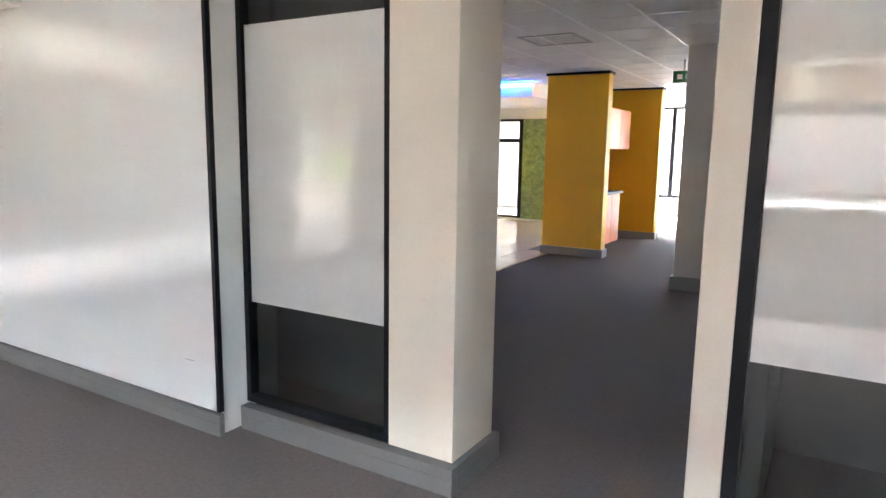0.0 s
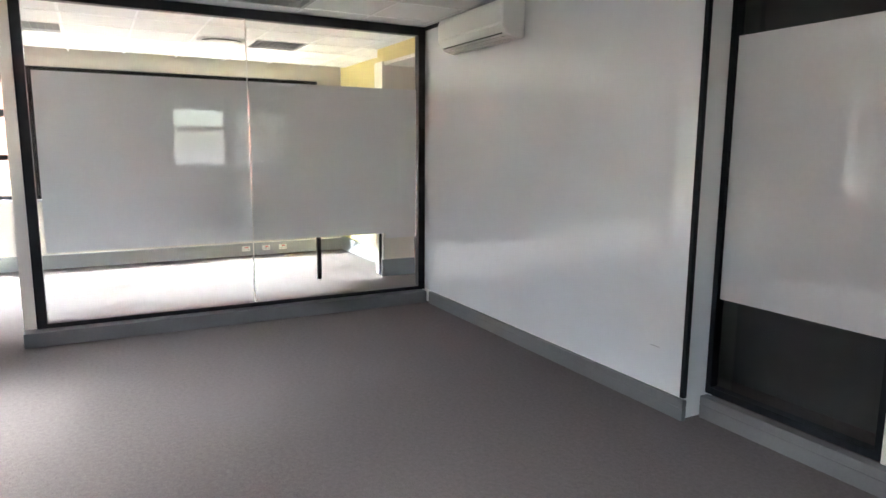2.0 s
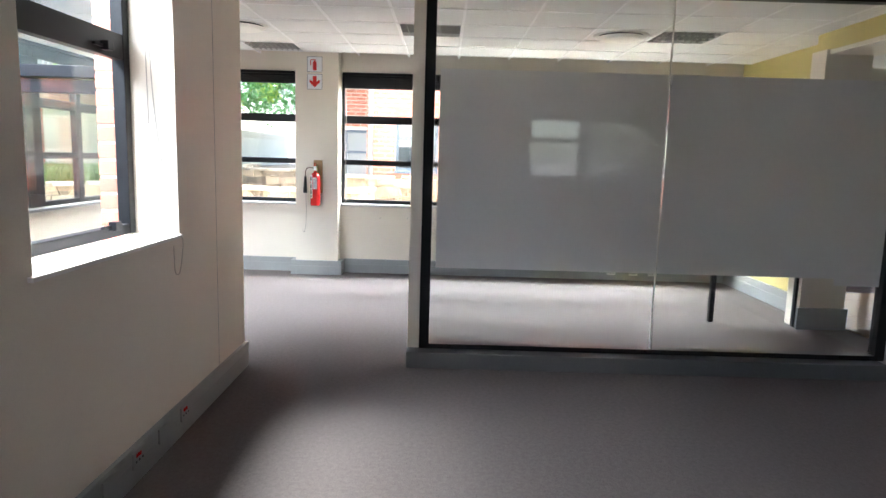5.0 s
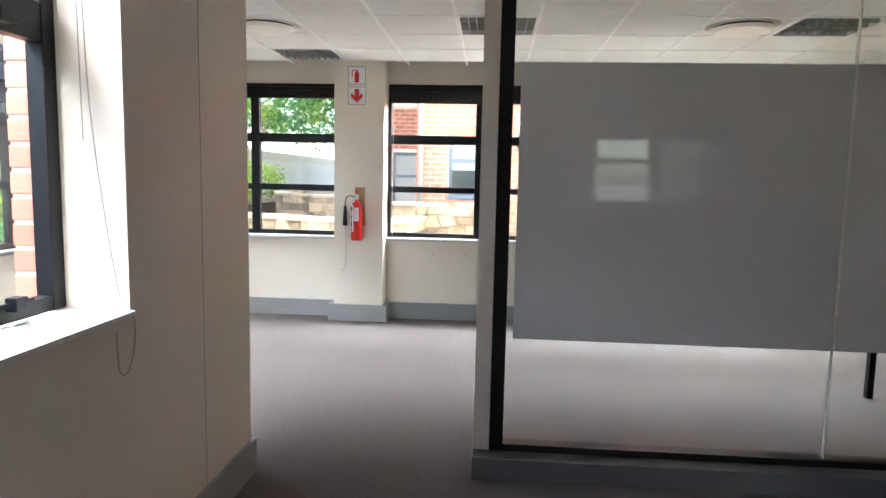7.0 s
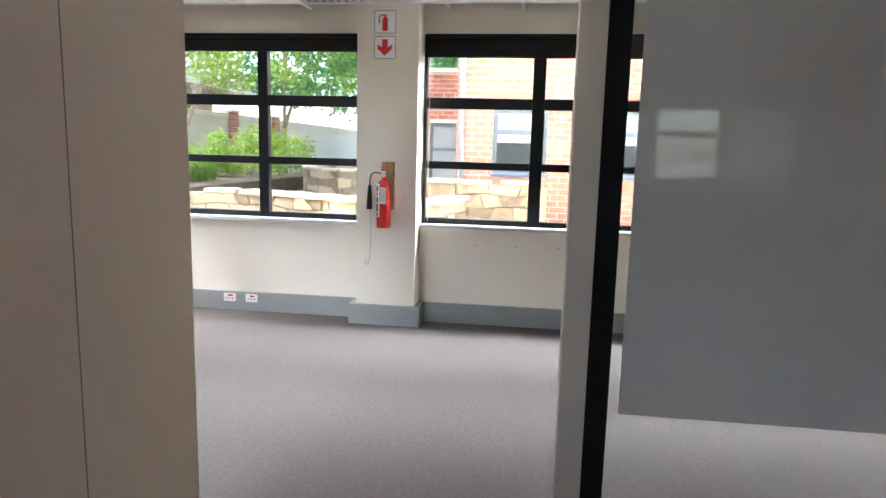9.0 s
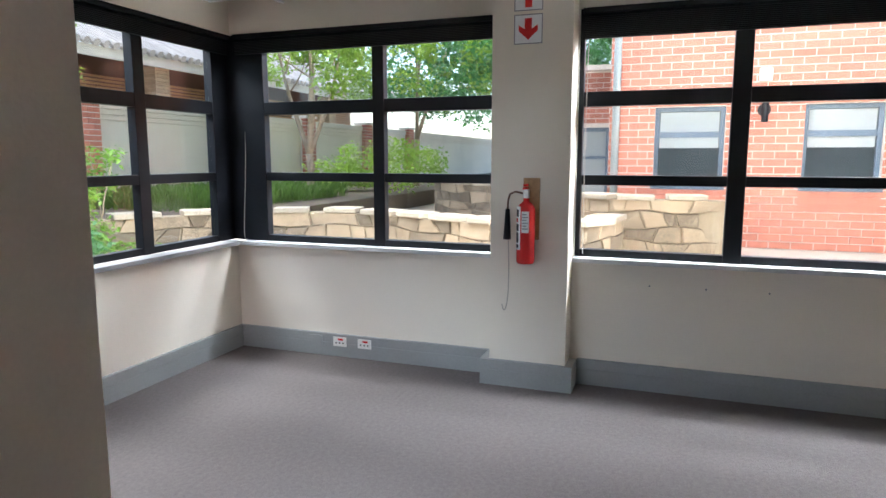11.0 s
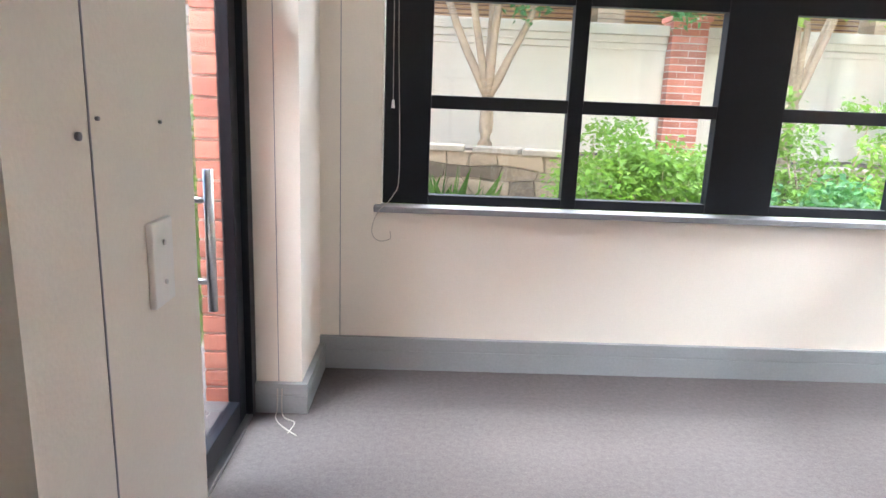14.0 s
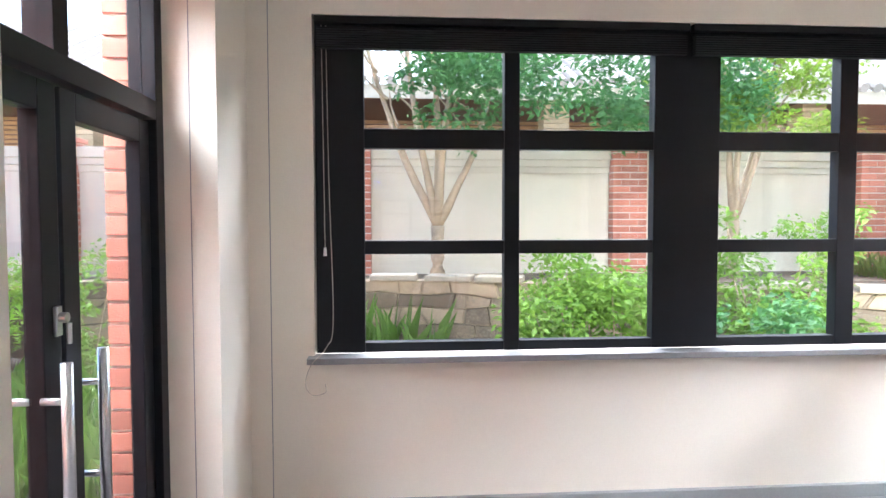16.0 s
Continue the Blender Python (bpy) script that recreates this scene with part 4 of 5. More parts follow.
def stone_wall(name, pts, z0, z1, label, side=1):
    line = smooth_line(pts, 0.1)
    t = thing(name, label, "stone wall", "stone walls", (line[0].x, line[0].y, z0))
    core = bmesh.new()
    prev = None
    for i, p in enumerate(line):
        d = (line[min(i + 1, len(line) - 1)] - line[max(i - 1, 0)]).normalized()
        nrm = Vector((-d.y, d.x, 0)) * side
        ring = [core.verts.new(p + nrm * w + Vector((0, 0, z))) for w, z in ((-0.02, z0), (-0.02, z1 - 0.06), (0.2, z1 - 0.06), (0.2, z0))]
        if prev:
            for k in range(4):
                core.faces.new((prev[k], prev[(k + 1) % 4], ring[(k + 1) % 4], ring[k]))
        prev = ring
    under("core", core, BEDDING, t, "sandy mortar core")
    r = random.Random(7)
    total = (len(line) - 1) * 0.1
    rows = max(1, round((z1 - 0.06 - z0) / 0.145))

    def at(s):
        i = min(int(s / 0.1), len(line) - 2)
        p = line[i].lerp(line[i + 1], s / 0.1 - i)
        d = (line[i + 1] - line[i]).normalized()
        return p, d, Vector((-d.y, d.x, 0)) * side

    def edge(row, x):
        """The wavering height of the joint under a course."""
        if row <= 0 or row >= rows:
            return z0 + (z1 - 0.055 - z0) * row / rows
        return z0 + (z1 - 0.055 - z0) * row / rows + 0.018 * math.sin(2.3 * x + 1.9 * row) + 0.018 * math.sin(9.1 * x + 2.7 * row)
    for row in range(rows):
        cuts, x = [], -0.1 * r.random()
        while x < total:
            cuts.append((x + r.uniform(-0.05, 0.05), x + r.uniform(-0.05, 0.05)))
            x += r.choice((0.15, 0.2, 0.26, 0.38))
        for (b0, t0), (b1, t1) in zip(cuts, cuts[1:]):
            b0, t0, b1, t1 = (min(max(v, 0.0), total) for v in (b0, t0, b1, t1))
            if min(b1 - b0, t1 - t0) < 0.08:
                continue
            g = 0.006
            mb, mt = (b0 + b1) / 2, (t0 + t1) / 2
            ring = [(b0 + g, edge(row, b0) + g), (mb, edge(row, mb) + g), (b1 - g, edge(row, b1) + g), (t1 - g, edge(row + 1, t1) - g), (mt, edge(row + 1, mt) - g), (t0 + g, edge(row + 1, t0) - g)]
            cs, cz = sum(q[0] for q in ring) / 6, sum(q[1] for q in ring) / 6
            bm = bmesh.new()

            def spot(q, out, shrink):
                p, d, nrm = at(cs + (q[0] - cs) * shrink)
                return bm.verts.new(p - nrm * out + Vector((0, 0, cz + (q[1] - cz) * shrink)) - Vector(t.location))
            back = [spot(q, 0.015, 1.0) for q in ring]
            mid = [spot(q, 0.028, 1.0) for q in ring]
            face = [spot(q, 0.034 + r.uniform(0, 0.02), 0.965) for q in ring]
            for u, v in ((back, mid), (mid, face)):
                for k in range(6):
                    bm.faces.new((u[k], u[(k + 1) % 6], v[(k + 1) % 6], v[k]))
            bm.faces.new(face)
            o = new("stone", finish(bm, "stone", STONE))
            o.parent = t
    s = 0.2
    while s < total:
        p, d, nrm = at(s)
        o = new("cap_stone", r.choice(CAPS))
        o.parent = t
        o.matrix_basis = Matrix.Translation(p + nrm * 0.08 + Vector((0, 0, z1 - 0.03 + r.uniform(-0.008, 0.008))) - Vector(t.location)) @ Matrix.Rotation(math.atan2(d.y, d.x) + r.uniform(-0.05, 0.05), 4, "Z")
        s += 0.43
    return t


stone_wall("stone_wall", WALLPTS, GROUND, 0.95, "low dry-laid sandstone retaining wall with flat cap stones", 1)
# raised bed behind the wall, up to the fence
bed = boxes((-12.0, 8.0, -10.3, -8.75, GROUND, 0.82), (-40, -11.9, -10.3, -6.9, GROUND, 0.80), (-12.0, -8.6, -8.75, -7.95, GROUND, 0.815), (-12.0, -10.4, -7.95, -7.2, GROUND, 0.81))
struct("ground_bed", bed, EARTH, "raised planting bed of dark soil behind the stone wall", "ground")
struct("ground_terrace", boxes((-40, -12.3, -6.9, 14, GROUND, 0.48)), PAVE, "pale paved terrace in front of the brick building", "ground")
stone_wall("stone_planter", [(-20.5, -6.6), (-17.6, -6.2), (-16.2, -5.2), (-16.4, -4.2), (-17.5, -3.6)], 0.48, 1.12, "curved sandstone planter wall on the terrace", 1)
stone_wall("stone_planter", [(-13.0, -2.75), (-12.75, -2.3), (-12.75, -1.7), (-12.8, -1.15)], 0.48, 1.13, "short sandstone planter wall before the brick building", 1)

single("timber_post", boxes((-12.06, -11.98, -2.45, -2.35, 0.48, 0.96), bevel=0.006), WOOD, "short tan timber post beside the sandstone planter", "post")

# fence wall
FY = -10.3
PIERS = [1.2, -2.4, -5.98, -9.53, -12.9, -16.1, -19.3, -22.5, -25.7]
fence = thing("boundary_wall", "cream plastered boundary wall with moulded coping", "wall", "", (-8, FY, 0.8))
fence["kind"] = "structure"
for a, c in zip([4.7] + PIERS, PIERS + [-40]):
    x0, x1 = c + 0.22, a - 0.22
    under("panel", boxes((x0, x1, FY - 0.12, FY + 0.05, 0.6, 2.12)), PLASTER, fence)
    under("coping", boxes((x0, x1, FY - 0.14, FY + 0.075, 2.12, 2.20), (x0, x1, FY - 0.16, FY + 0.10, 2.20, 2.29), (x0, x1, FY - 0.18, FY + 0.13, 2.29, 2.42), bevel=0.012), PLASTER, fence, "moulded plaster coping")

BR = finish(boxes((-0.11, 0.11, -0.053, 0.053, -0.0365, 0.0365), bevel=0.004), "brick", BRICK)
COURSE = 0.086


def brick_at(parent, p, ang, k=1):
    o = new("brick", BR)
    o.parent = parent
    o.matrix_basis = Matrix.Translation(Vector(p) - Vector(parent.location)) @ Matrix.Rotation(ang, 4, "Z")
    return o


def pier(x, near):
    t = thing("brick_pier", "red face-brick pier in the boundary wall", "pier", "brick piers", (x, FY, 0.7))
    under("core", boxes((x - 0.215, x + 0.215, FY - 0.12, FY + 0.215, 0.6, 2.47)), MORTAR, t, "mortar joints")
    under("cap", boxes((x - 0.25, x + 0.25, FY - 0.15, FY + 0.26, 2.47, 2.53), bevel=0.01), MORTAR if not near else BRICK, t, "flat pier cap")
    n = int((2.47 - 0.75) / COURSE)
    if near:
        for i in range(n):
            z = 0.79 + COURSE * i
            if i % 2:
                for dx in (-0.115, 0.115):
                    brick_at(t, (x + dx, FY + 0.17, z), 0)
            else:
                brick_at(t, (x, FY + 0.17, z), 0)
                for dx in (-0.17, 0.17):
                    brick_at(t, (x + dx, FY + 0.115, z), math.pi / 2)
            for s in (-1, 1):
                if i % 2:
                    brick_at(t, (x + s * 0.17, FY + 0.005, z), math.pi / 2)
    else:
        b = bmesh.new()
        for i in range(n):
            z = 0.79 + COURSE * i
            for a, c in (((-0.225, -0.005), (0.005, 0.225)) if i % 2 else ((-0.225, -0.115), (-0.105, 0.105), (0.115, 0.225))):
                box(b, x + a, x + c, FY + 0.1, FY + 0.224, z - 0.0365, z + 0.0365)
        under("brickwork", b, BRICK, t)


for x in PIERS:
    pier(x, x in (-5.98, -9.53, -12.9, -2.4))


# brickwork of walls: joined courses with recessed joints
def brick_face(axis, f, u0, u1, z0, z1, out, holes=(), depth=0.03):
    """Courses of stretchers on the plane axis = f between u0 and u1, standing out by depth along out (+1 or -1)."""
    vs, fs = [], []
    n = int((z1 - z0) / COURSE)
    for i in range(n):
        za, zb = z0 + COURSE * i + 0.006, z0 + COURSE * (i + 1) - 0.006
        s = u0 - (0.115 if i % 2 else 0.0)
        while s < u1:
            a, c = max(s + 0.006, u0), min(s + 0.224, u1)
            s += 0.23
            spans = [(a, c)]
            for h0, h1, hz0, hz1 in holes:
                if zb > hz0 and za < hz1:
                    spans = [p for q in spans for p in ((q[0], min(q[1], h0)), (max(q[0], h1), q[1])) if p[1] - p[0] > 0.02]
            for a, c in spans:
                if c - a < 0.02:
                    continue
                k = len(vs)
                for d in (0.0, depth):
                    for u, z in ((a, za), (c, za), (c, zb), (a, zb)):
                        vs.append((u, f + out * d, z) if axis == "y" else (f + out * d, u, z))
                fs += [(k + 4, k + 5, k + 6, k + 7), (k, k + 1, k + 5, k + 4), (k + 1, k + 2, k + 6, k + 5), (k + 2, k + 3, k + 7, k + 6), (k + 3, k, k + 4, k + 7)]
    me = bpy.data.meshes.new("brickwork")
    me.from_pydata(vs, [], fs)
    me.materials.append(BRICK)
    me.validate()
    bm = bmesh.new()
    bm.from_mesh(me)
    bmesh.ops.recalc_face_normals(bm, faces=bm.faces)
    bm.to_mesh(me)
    bm.free()
    return me


# brick building to the west
bb = thing("brick_building", "red face-brick office building with grey framed windows", "building", "", (-14, 1, 0.4))
BX = -13.6
HOLES = [(-1.95, -1.17, 1.20, 2.12), (-0.36, 0.42, 1.20, 2.12), (1.25, 2.03, 1.20, 2.12), (2.85, 3.63, 1.20, 2.12)]
segs = []
edge = -2.48
for h0, h1, z0, z1 in HOLES:
    segs += [(BX - 0.3, BX, edge, h0, 0.3, 7.5), (BX - 0.3, BX, h0, h1, 0.3, z0), (BX - 0.3, BX, h0, h1, z1, 7.5)]
    edge = h1
segs.append((BX - 0.3, BX, edge, 12, 0.3, 7.5))
segs += [(-24, BX - 0.3, -2.48, -2.2, 0.3, 7.5)]
under("wall", boxes(*segs), MORTAR, bb, "pale mortar joints")
me = brick_face("x", BX, -2.48, 6.0, 0.48, 5.6, 1, HOLES, 0.012)
o = new("brickwork", me)
o.parent = bb
o.location = -Vector(bb.location)
tagged(o, kind="stuff")
under("roof", boxes((-24, BX + 0.4, -2.9, 12, 7.5, 7.7)), ROOFM, bb)
for h0, h1, z0, z1 in HOLES[:3]:
    w = under("window", boxes((BX - 0.14, BX - 0.09, h0, h0 + 0.05, z0, z1), (BX - 0.14, BX - 0.09, h1 - 0.05, h1, z0, z1), (BX - 0.14, BX - 0.09, h0 + 0.05, h1 - 0.05, z0, z0 + 0.05), (BX - 0.14, BX - 0.09, h0 + 0.05, h1 - 0.05, z1 - 0.05, z1),
                               (BX - 0.14, BX - 0.085, h0 + 0.05, h1 - 0.05, 1.76, 1.83)), BLUEGREY, bb, "blue-grey window frame")
    part("pane", boxes((BX - 0.125, BX - 0.12, h0 + 0.05, h1 - 0.05, z0 + 0.05, z1 - 0.05)), DARKGLASS, w, "dark reflecting pane")
    part("blind", boxes((BX - 0.117, BX - 0.113, h0 + 0.06, h1 - 0.06, 1.64, z1 - 0.06)), PALEBLIND, w, "pale half-drawn blind")
    part("sill", boxes((BX - 0.1, BX + 0.03, h0 - 0.02, h1 + 0.02, z0 - 0.05, z0)), BLUEGREY, w)
    for k, zz in ((0, z1 + 0.115), (1, z0 - 0.16)):
        for m in range(9):
            u = h0 + 0.04 + 0.0875 * m
            q = new("brick", BR)
            q.parent = bb
            q.matrix_basis = Matrix.Translation(Vector((BX - 0.032, u, zz)) - Vector(bb.location)) @ Matrix.Rotation(math.pi / 2, 4, "Y")
pipe = bmesh.new()
cyl(pipe, (BX + 0.06, -2.40, 0.48), (BX + 0.06, -2.40, 7.4), 0.045)
under("downpipe", pipe, GUTTER, bb, "grey downpipe", True)
wl = thing("wall_lamp", "black bracket wall lamp with a white box above", "wall lamp", "", (BX, -0.78, 2.0))
under("backplate", cyl(bmesh.new(), (BX + 0.012, -0.78, 2.06), (BX + 0.04, -0.78, 2.06), 0.07), BLACK, wl)
under("arm", boxes((BX + 0.04, BX + 0.12, -0.795, -0.765, 2.05, 2.075)), BLACK, wl)
under("body", cyl(bmesh.new(), (BX + 0.12, -0.78, 1.92), (BX + 0.12, -0.78, 2.17), 0.035), BLACK, wl)
single("junction_box", boxes((BX + 0.012, BX + 0.07, -0.85, -0.72, 2.38, 2.52), bevel=0.006), PLASTIC, "white junction box on the brick wall", "junction box")
wing = thing("brick_wing", "set-back red brick wing with a glazed door", "building", "", (-18, -3, 0.4))
WX = -17.0
under("wall", boxes((WX - 0.3, WX, -4.3, -3.42, 0.3, 3.0), (WX - 0.3, WX, -2.80, -2.48, 0.3, 3.0), (WX - 0.3, WX, -3.42, -2.80, 2.05, 3.0), (-22, WX - 0.3, -4.3, -4.0, 0.3, 3.0)), MORTAR, wing, "pale mortar joints")
o = new("brickwork", brick_face("x", WX, -4.3, -2.48, 0.48, 3.0, 1, [(-3.42, -2.80, 0.48, 2.05)], 0.012))
o.parent = wing
o.location = -Vector(wing.location)
tagged(o, kind="stuff")
dw = under("door", boxes((WX - 0.2, WX - 0.12, -3.42, -3.36, 0.48, 2.05), (WX - 0.2, WX - 0.12, -2.86, -2.80, 0.48, 2.05), (WX - 0.2, WX - 0.12, -3.36, -2.86, 1.98, 2.05), (WX - 0.2, WX - 0.12, -3.36, -2.86, 1.5, 1.56)), BLUEGREY, wing, "grey framed glazed door")
part("pane", boxes((WX - 0.165, WX - 0.16, -3.36, -2.86, 0.48, 1.98)), PALEBLIND, dw)
under("roof", boxes((-22, WX + 0.2, -4.5, -2.48, 3.0, 3.08)), ROOFM, wing)

# brick skin of our own building at the court
ct = thing("court_brickwork", "red face-brick outer skin beside the glazed door", "brick wall", "", (-5.4, -3, 0))
ct["kind"] = "structure"
under("core", boxes((-5.488, -5.36, -5.2, -4.565, -0.1, 3.1), (-5.488, -5.36, -2.85, -2.80, -0.1, 3.1)), MORTAR, ct, "pale mortar joints")
for i in range(34):
    z = -0.06 + COURSE * i
    brick_at(ct, (-5.413, -4.66 - (0.115 if i % 2 else 0), z), math.pi / 2)
    brick_at(ct, (-5.413, -4.89 - (0.115 if i % 2 else 0), z), math.pi / 2)
    if i % 2:
        brick_at(ct, (-5.413, -4.605, z), math.pi / 2).scale = (0.5, 1, 1)
o = new("brickwork", brick_face("x", -5.488, -4.56, -2.80, 2.45, 3.1, 1, (), 0.1))
o.parent = ct
o.location = -Vector(ct.location)
tagged(o, kind="stuff")
for w in (W1, W2):
    under("core", boxes((w[0] - 0.215, w[0] - 0.006, yo - 0.104, yo, 1.0, 2.5), (w[1] + 0.006, w[1] + 0.215, yo - 0.104, yo, 1.0, 2.5)), MORTAR, ct, "pale mortar joints")
    for i in range(30):
        z = 0.6 + COURSE * i
        if 1.0 < z < 2.5:
            for u in (w[0] - 0.02, w[1] + 0.02):
                brick_at(ct, (u - 0.09 if u < (w[0] + w[1]) / 2 else u + 0.09, yo - 0.055, z), 0)
o = new("brickwork", brick_face("y", yo, -5.35, 5.2, -0.1, 3.1, -1, [(w[0] - 0.22, w[1] + 0.22, 1.0, 2.5) for w in (W1, W2)], 0.1))
o.parent = ct
o.location = -Vector(ct.location)
tagged(o, kind="stuff")

# neighbour's house behind the boundary wall
hs = thing("house", "neighbouring house with tiled verandah roof and tan brick columns", "house", "", (-14, -16, 0))
under("wall", boxes((-34, 3, -17.0, -16.7, GROUND, 4.0)), TIMBER, hs, "dark red-brown wall")
for k in range(16):
    under("wall_slat", boxes((-34, 3, -16.7, -16.66, 2.2 + 0.1 * k, 2.27 + 0.1 * k)), WOOD, hs, "horizontal wall slat")
for x in (-1, -5.5, -9.5, -14.5, -18.5, -22.5, -27):
    b = bmesh.new()
    for i in range(43):
        box(b, x - 0.24, x + 0.24, -14.24, -13.76, GROUND + 0.09 * i, GROUND + 0.082 + 0.09 * i)
    under("column", b, SANDBRICK, hs, "tan brick verandah column")
under("fascia", boxes((-34.5, 3.5, -13.45, -13.38, 3.66, 3.90)), PLASTER, hs, "cream eaves board")
under("soffit", boxes((-34.5, 3.5, -16.7, -13.45, 3.78, 3.83)), TIMBER, hs, "dark timber soffit")
rf = bmesh.new()
for k in range(150):
    x = -34.5 + 0.255 * k
    cyl(rf, (x, -13.25, 3.93), (x, -17.5, 5.9), 0.09, 0.09, 8)
under("roof", rf, ROOFM, hs, "pale clay tile roof")


# ---- plants ----
def leaf_cloud(name, centers, count, size, material, seed, flat=0.5, squash=0.8, spread=1.0):
    """Leaves scattered as small folded quads through soft-edged clumps: (x, y, z, radius)."""
    r = np.random.RandomState(seed)
    c = np.array(centers)
    w = c[:, 3] ** 2.2
    idx = r.choice(len(c), count, p=w / w.sum())
    d = r.normal(size=(count, 3))
    d /= np.linalg.norm(d, axis=1)[:, None]
    rad = c[idx, 3] * np.power(r.uniform(0.15, 1.0, count), 0.6) * r.uniform(0.85, 1.18, count) * spread
    pos = c[idx, :3] + d * rad[:, None] * np.array([1, 1, squash])
    a = r.normal(size=(count, 3))
    a[:, 2] *= flat
    a /= np.linalg.norm(a, axis=1)[:, None]
    up = r.normal(size=(count, 3)) * 0.6 + np.array([0, 0, 1.0])
    b = np.cross(a, up)
    b /= np.linalg.norm(b, axis=1)[:, None]
    s = size * r.uniform(0.6, 1.3, count)[:, None]
    tip, side = a * s, b * s * 0.27
    droop = np.array([0, 0, -0.22]) * s
    v = np.concatenate([pos, pos + tip * 0.5 + side, pos + tip + droop, pos + tip * 0.5 - side], axis=1).reshape(-1, 3)
    f = np.arange(count * 4).reshape(-1, 4)
    me = bpy.data.meshes.new(name)
    me.from_pydata(v.tolist(), [], f.tolist())
    me.materials.append(material)
    return me


def limb(b, p, q, r0, r1, r, bend=0.12, n=6):
    p, q = Vector(p), Vector(q)
    L = (q - p).length
    pts, rad = [], []
    off = Vector((r.uniform(-1, 1), r.uniform(-1, 1), r.uniform(-0.3, 0.3))) * bend * L
    for k in range(n + 1):
        s = k / n
        pts.append(p.lerp(q, s) + off * math.sin(math.pi * s) * (0.7 + 0.3 * r.random()))
        rad.append((r0 + (r1 - r0) * s) * r.uniform(0.92, 1.08))
    tube(b, pts, rad, 9)
    return pts[-1]


def tree(x, y, z, fork, tips, clumps, count, size, material, seed, r0, label, extra=None):
    r = random.Random(seed)
    t = thing("tree", label, "tree", "garden trees", (x, y, z))
    b = bmesh.new()
    top = limb(b, (x, y, z - 0.1), (x + r.uniform(-0.05, 0.05), y, fork), r0, r0 * 0.85, r, 0.03)
    under("trunk", b, BARK, t, "pale peeling trunk", True)
    for q in tips:
        b = bmesh.new()
        e = limb(b, top, q, r0 * 0.62, r0 * 0.2, r, 0.06, 8)
        for k in range(3):
            s = Vector(top).lerp(Vector(q), 0.55 + 0.15 * k)
            limb(b, s, s + Vector((r.uniform(-0.8, 0.8), r.uniform(-0.5, 0.5), r.uniform(0.2, 0.8))), r0 * 0.22, r0 * 0.06, r, 0.1, 5)
        under("limb", b, BARK, t, "", True)
    o = new("crown", leaf_cloud("crown", clumps, count, size, material, seed))
    o.parent = t
    o.location = -Vector(t.location)
    if extra:
        o = new("young_shoots", leaf_cloud("young_shoots", extra, count // 4, size, LIGHTLEAF, seed + 1))
        o.parent = t
        o.location = -Vector(t.location)
        tagged(o, "yellow-green young leaves")
    return t


def clumps(box6, n, r0, r1, seed):
    r = random.Random(seed)
    x0, x1, y0, y1, z0, z1 = box6
    return [(r.uniform(x0, x1), r.uniform(y0, y1), r.uniform(z0, z1), r.uniform(r0, r1)) for _ in range(n)]


tree(-6.96, -8.95, 0.82, 1.45, [(-6.6, -8.9, 3.6), (-6.9, -9.2, 3.9), (-7.25, -8.8, 3.7), (-7.6, -9.1, 3.2), (-6.2, -9.0, 3.4)],
     clumps((-8.4, -6.6, -8.6, -7.6, 2.45, 3.1), 16, 0.18, 0.38, 3) + clumps((-10.2, -8.2, -9.0, -8.0, 2.55, 3.3), 18, 0.2, 0.42, 5) + clumps((-9.0, -5.5, -9.6, -8.2, 3.2, 4.6), 22, 0.3, 0.6, 6) + [(-8.62, -8.2, 2.35, 0.16)],
     15000, 0.085, DARKLEAF, 11, 0.085, "multi-stemmed tree with pale peeling bark and feathery green leaves", clumps((-10.4, -9.4, -9.0, -8.2, 2.4, 3.0), 8, 0.15, 0.3, 9))
tree(-10.45, -9.2, 0.82, 1.5, [(-10.2, -9.2, 3.5), (-10.5, -9.4, 3.8), (-10.8, -9.0, 3.4), (-11.1, -9.2, 3.6)],
     clumps((-11.8, -9.6, -9.6, -8.6, 2.5, 3.4), 16, 0.15, 0.32, 13) + clumps((-12.2, -9.6, -9.8, -8.6, 3.3, 4.5), 14, 0.3, 0.5, 14), 6000, 0.085, LIGHTLEAF, 17, 0.075, "slender multi-stemmed tree with yellow-green leaves")
tree(-15.6, -7.9, 0.8, 1.6, [(-15.2, -7.6, 4.0), (-15.9, -8.1, 4.4), (-16.5, -7.7, 3.8), (-15.4, -8.4, 3.6)],
     clumps((-18.5, -14.5, -9.2, -6.8, 3.0, 4.6), 26, 0.3, 0.6, 23), 6000, 0.11, LIGHTLEAF, 29, 0.08, "pale trunked garden tree with an open crown", clumps((-17, -14.5, -8.4, -7, 2.7, 3.4), 8, 0.2, 0.4, 24))
tree(-21.0, -8.0, 0.8, 2.0, [(-20.5, -7.6, 4.6), (-21.4, -8.2, 5.0), (-22, -7.5, 4.4)],
     clumps((-24.0, -18.5, -9.4, -4.9, 2.9, 5.4), 36, 0.4, 0.8, 33), 7000, 0.15, DARKLEAF, 39, 0.09, "tall garden tree with a broad green crown", clumps((-23, -19, -8, -5.5, 2.7, 4.0), 10, 0.3, 0.5, 34))
tree(-30.0, -5.5, 0.5, 2.4, [(-29.5, -5, 6), (-30.6, -6, 6.5), (-31, -4.5, 5.5)],
     clumps((-34, -27, -9.5, -3.5, 3.5, 7.0), 36, 0.7, 1.2, 43), 8000, 0.24, DARKLEAF, 49, 0.14, "large distant tree with a dense green crown")


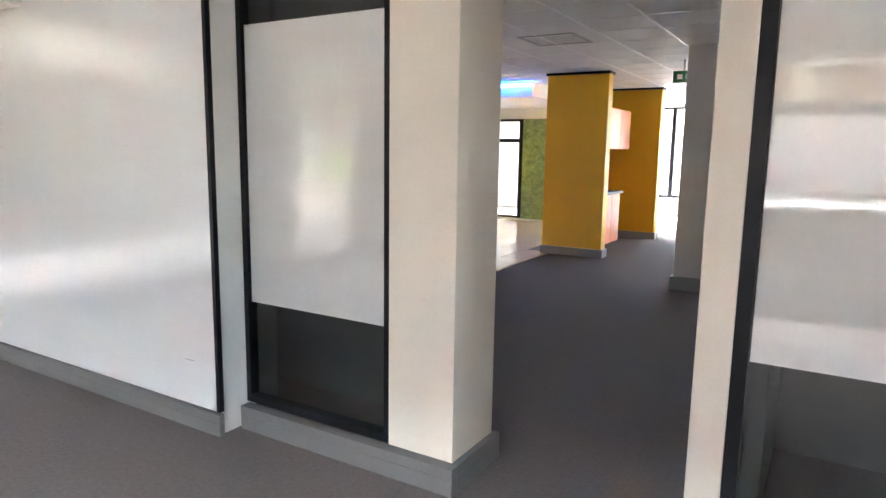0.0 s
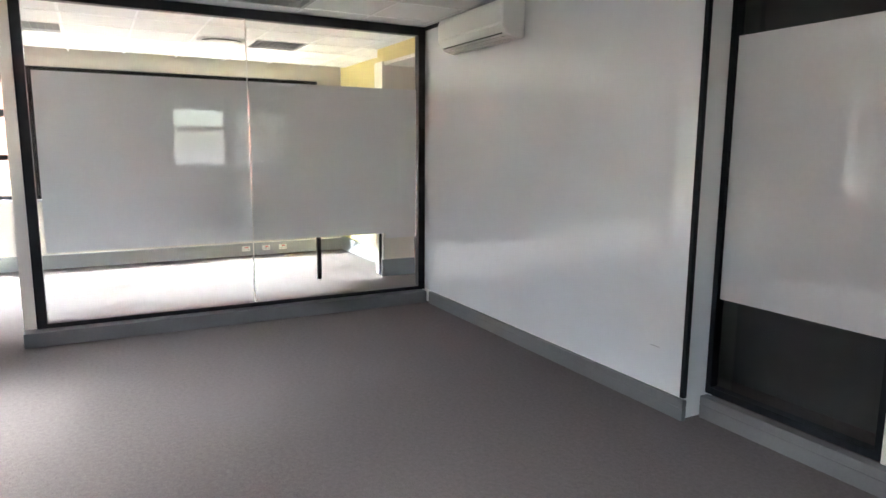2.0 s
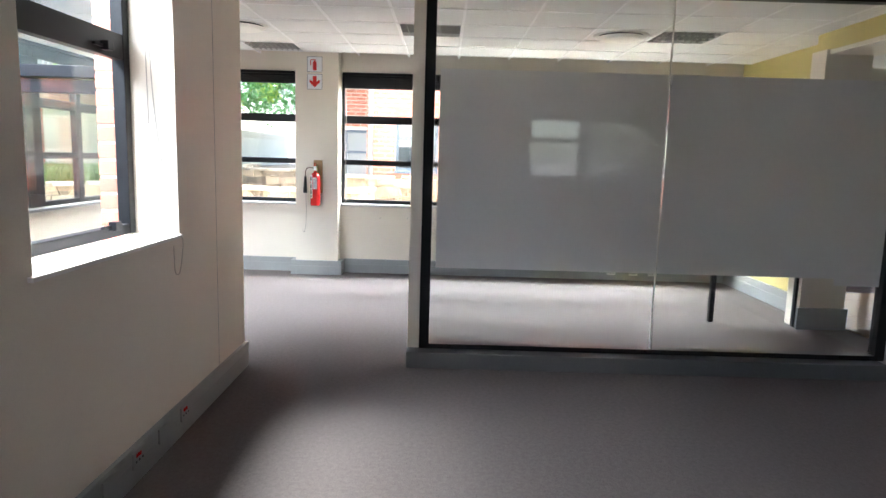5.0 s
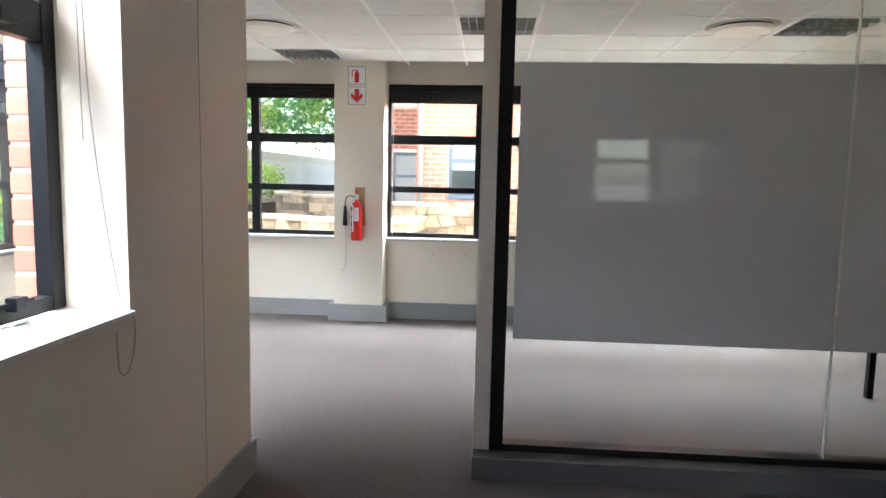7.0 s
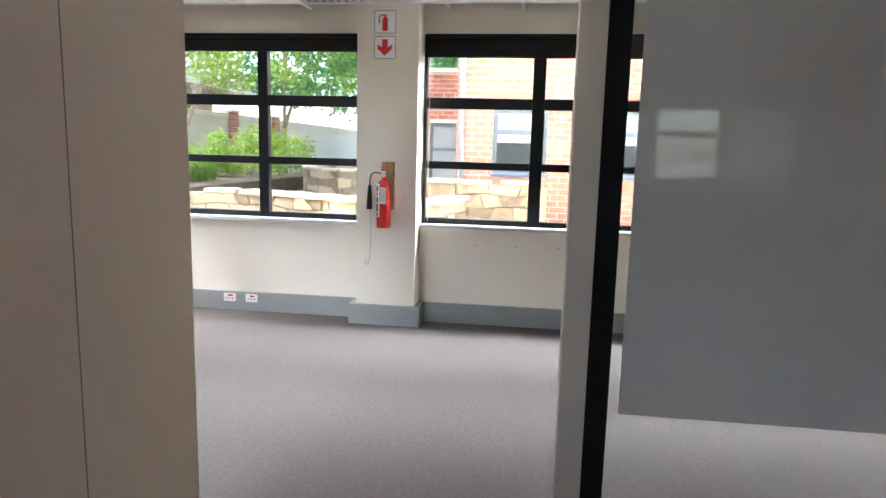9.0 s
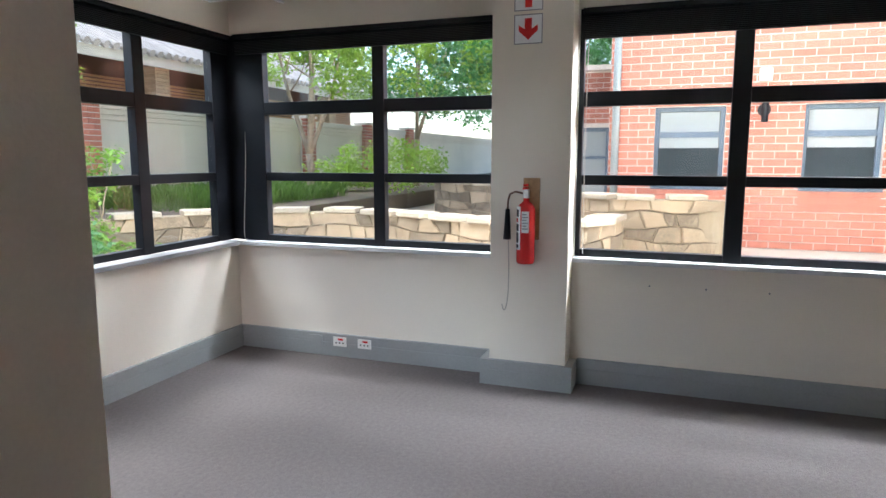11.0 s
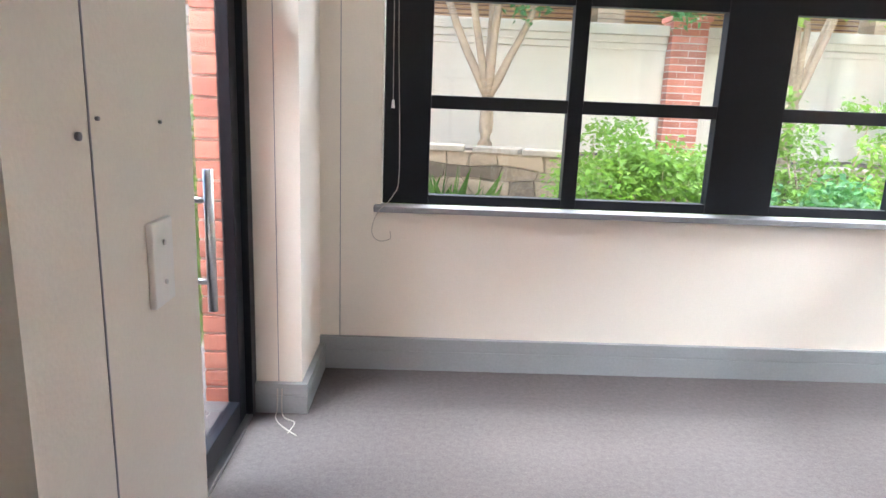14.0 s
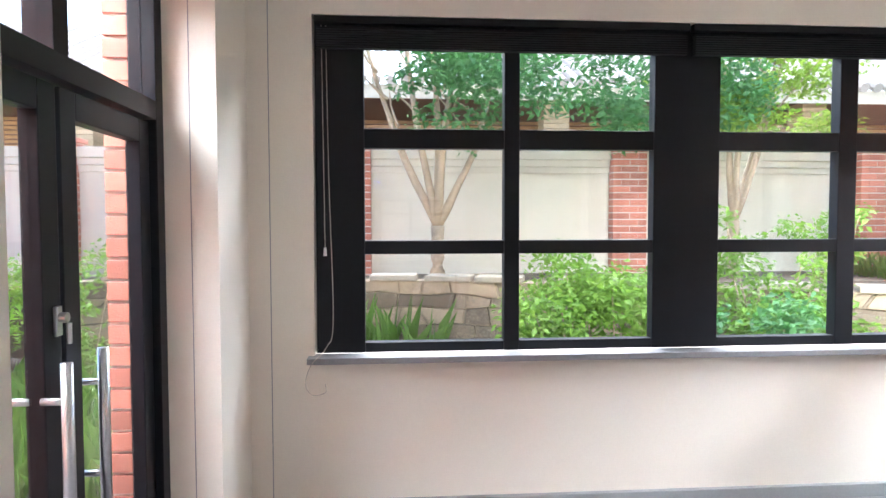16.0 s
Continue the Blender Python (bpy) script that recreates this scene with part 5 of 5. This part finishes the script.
def bush(name, cl, count, size, material, seed, label, base):
    r = random.Random(seed)
    t = thing("bush", label, "bush", "garden bushes", base)
    b = bmesh.new()
    for x, y, z, rr in cl[::2]:
        limb(b, (base[0] + 0.5 * (x - base[0]), base[1] + 0.5 * (y - base[1]), base[2] - 0.05), (x, y, z), 0.012, 0.005, r, 0.1, 4)
    under("stems", b, BARK, t, "thin brown stems", True)
    o = new("foliage", leaf_cloud("foliage", cl, count, size, material, seed))
    o.parent = t
    o.location = -Vector(t.location)
    return t


bush("bush", clumps((-8.7, -7.55, -7.4, -6.7, 0.15, 0.95), 26, 0.2, 0.34, 51) + clumps((-8.8, -7.7, -7.3, -6.8, 0.9, 1.25), 8, 0.12, 0.22, 52), 9000, 0.062, BUSHM, 53, "bright green feathery garden bush", (-8.1, -7.1, GROUND))
bush("bush", clumps((-10.6, -9.3, -7.3, -6.6, 0.15, 1.0), 22, 0.2, 0.34, 61) + clumps((-10.3, -9.2, -7.3, -6.7, 0.95, 1.55), 14, 0.10, 0.2, 62), 8000, 0.062, BUSHM, 63, "loose green garden bush with pale flowers", (-9.9, -7.0, GROUND))
bush("bush", clumps((-9.5, -8.5, -7.0, -6.3, 0.0, 0.8), 12, 0.16, 0.28, 66), 3500, 0.07, DARKLEAF, 67, "dark green low garden bush", (-9.0, -6.7, GROUND))
bush("bush", clumps((-4.6, -2.4, -8.4, -7.4, 0.2, 1.3), 22, 0.2, 0.34, 71), 5000, 0.07, BUSHM, 73, "green bush in the courtyard bed", (-3.5, -7.9, GROUND))
bush("bush", clumps((-21.5, -17.0, -9.3, -7.0, 0.9, 1.7), 24, 0.25, 0.45, 81), 5000, 0.1, LIGHTLEAF, 83, "yellow-green bushes in the far bed", (-19, -8.2, 0.8))


def tuft_field(name, x0, x1, y0, y1, z, n, h, seed, label):
    r = np.random.RandomState(seed)
    p = np.stack([r.uniform(x0, x1, n), r.uniform(y0, y1, n), np.full(n, z)], 1)
    a = r.uniform(0, 2 * np.pi, n)
    lean = np.stack([np.cos(a), np.sin(a), np.zeros(n)], 1) * (h * r.uniform(0.1, 0.6, n))[:, None]
    hh = np.stack([np.zeros(n), np.zeros(n), h * r.uniform(0.5, 1.1, n)], 1)
    side = np.stack([-np.sin(a), np.cos(a), np.zeros(n)], 1) * 0.006
    v = np.concatenate([p - side, p + side, p + lean * 0.4 + hh * 0.7 + side * 0.8, p + lean + hh, p + lean * 0.4 + hh * 0.7 - side * 0.8], axis=1).reshape(-1, 3)
    f = np.arange(n * 5).reshape(-1, 5)
    me = bpy.data.meshes.new(name)
    me.from_pydata(v.tolist(), [], f.tolist())
    me.materials.append(GRASSM)
    return tagged(new(name, me), label, "grass", "", "stuff")


tuft_field("grass_tuft", -6.9, -5.9, -8.3, -7.7, GROUND, 110, 0.85, 91, "long strappy green leaves before the stone wall")
tuft_field("grass_bed", -16.5, -12.3, -9.9, -7.6, 0.78, 4000, 0.34, 93, "green grassy planting behind the stone wall")
tuft_field("grass_court", -5.2, -2.0, -7.4, -5.4, GROUND, 2500, 0.55, 95, "long green grass in the courtyard bed")
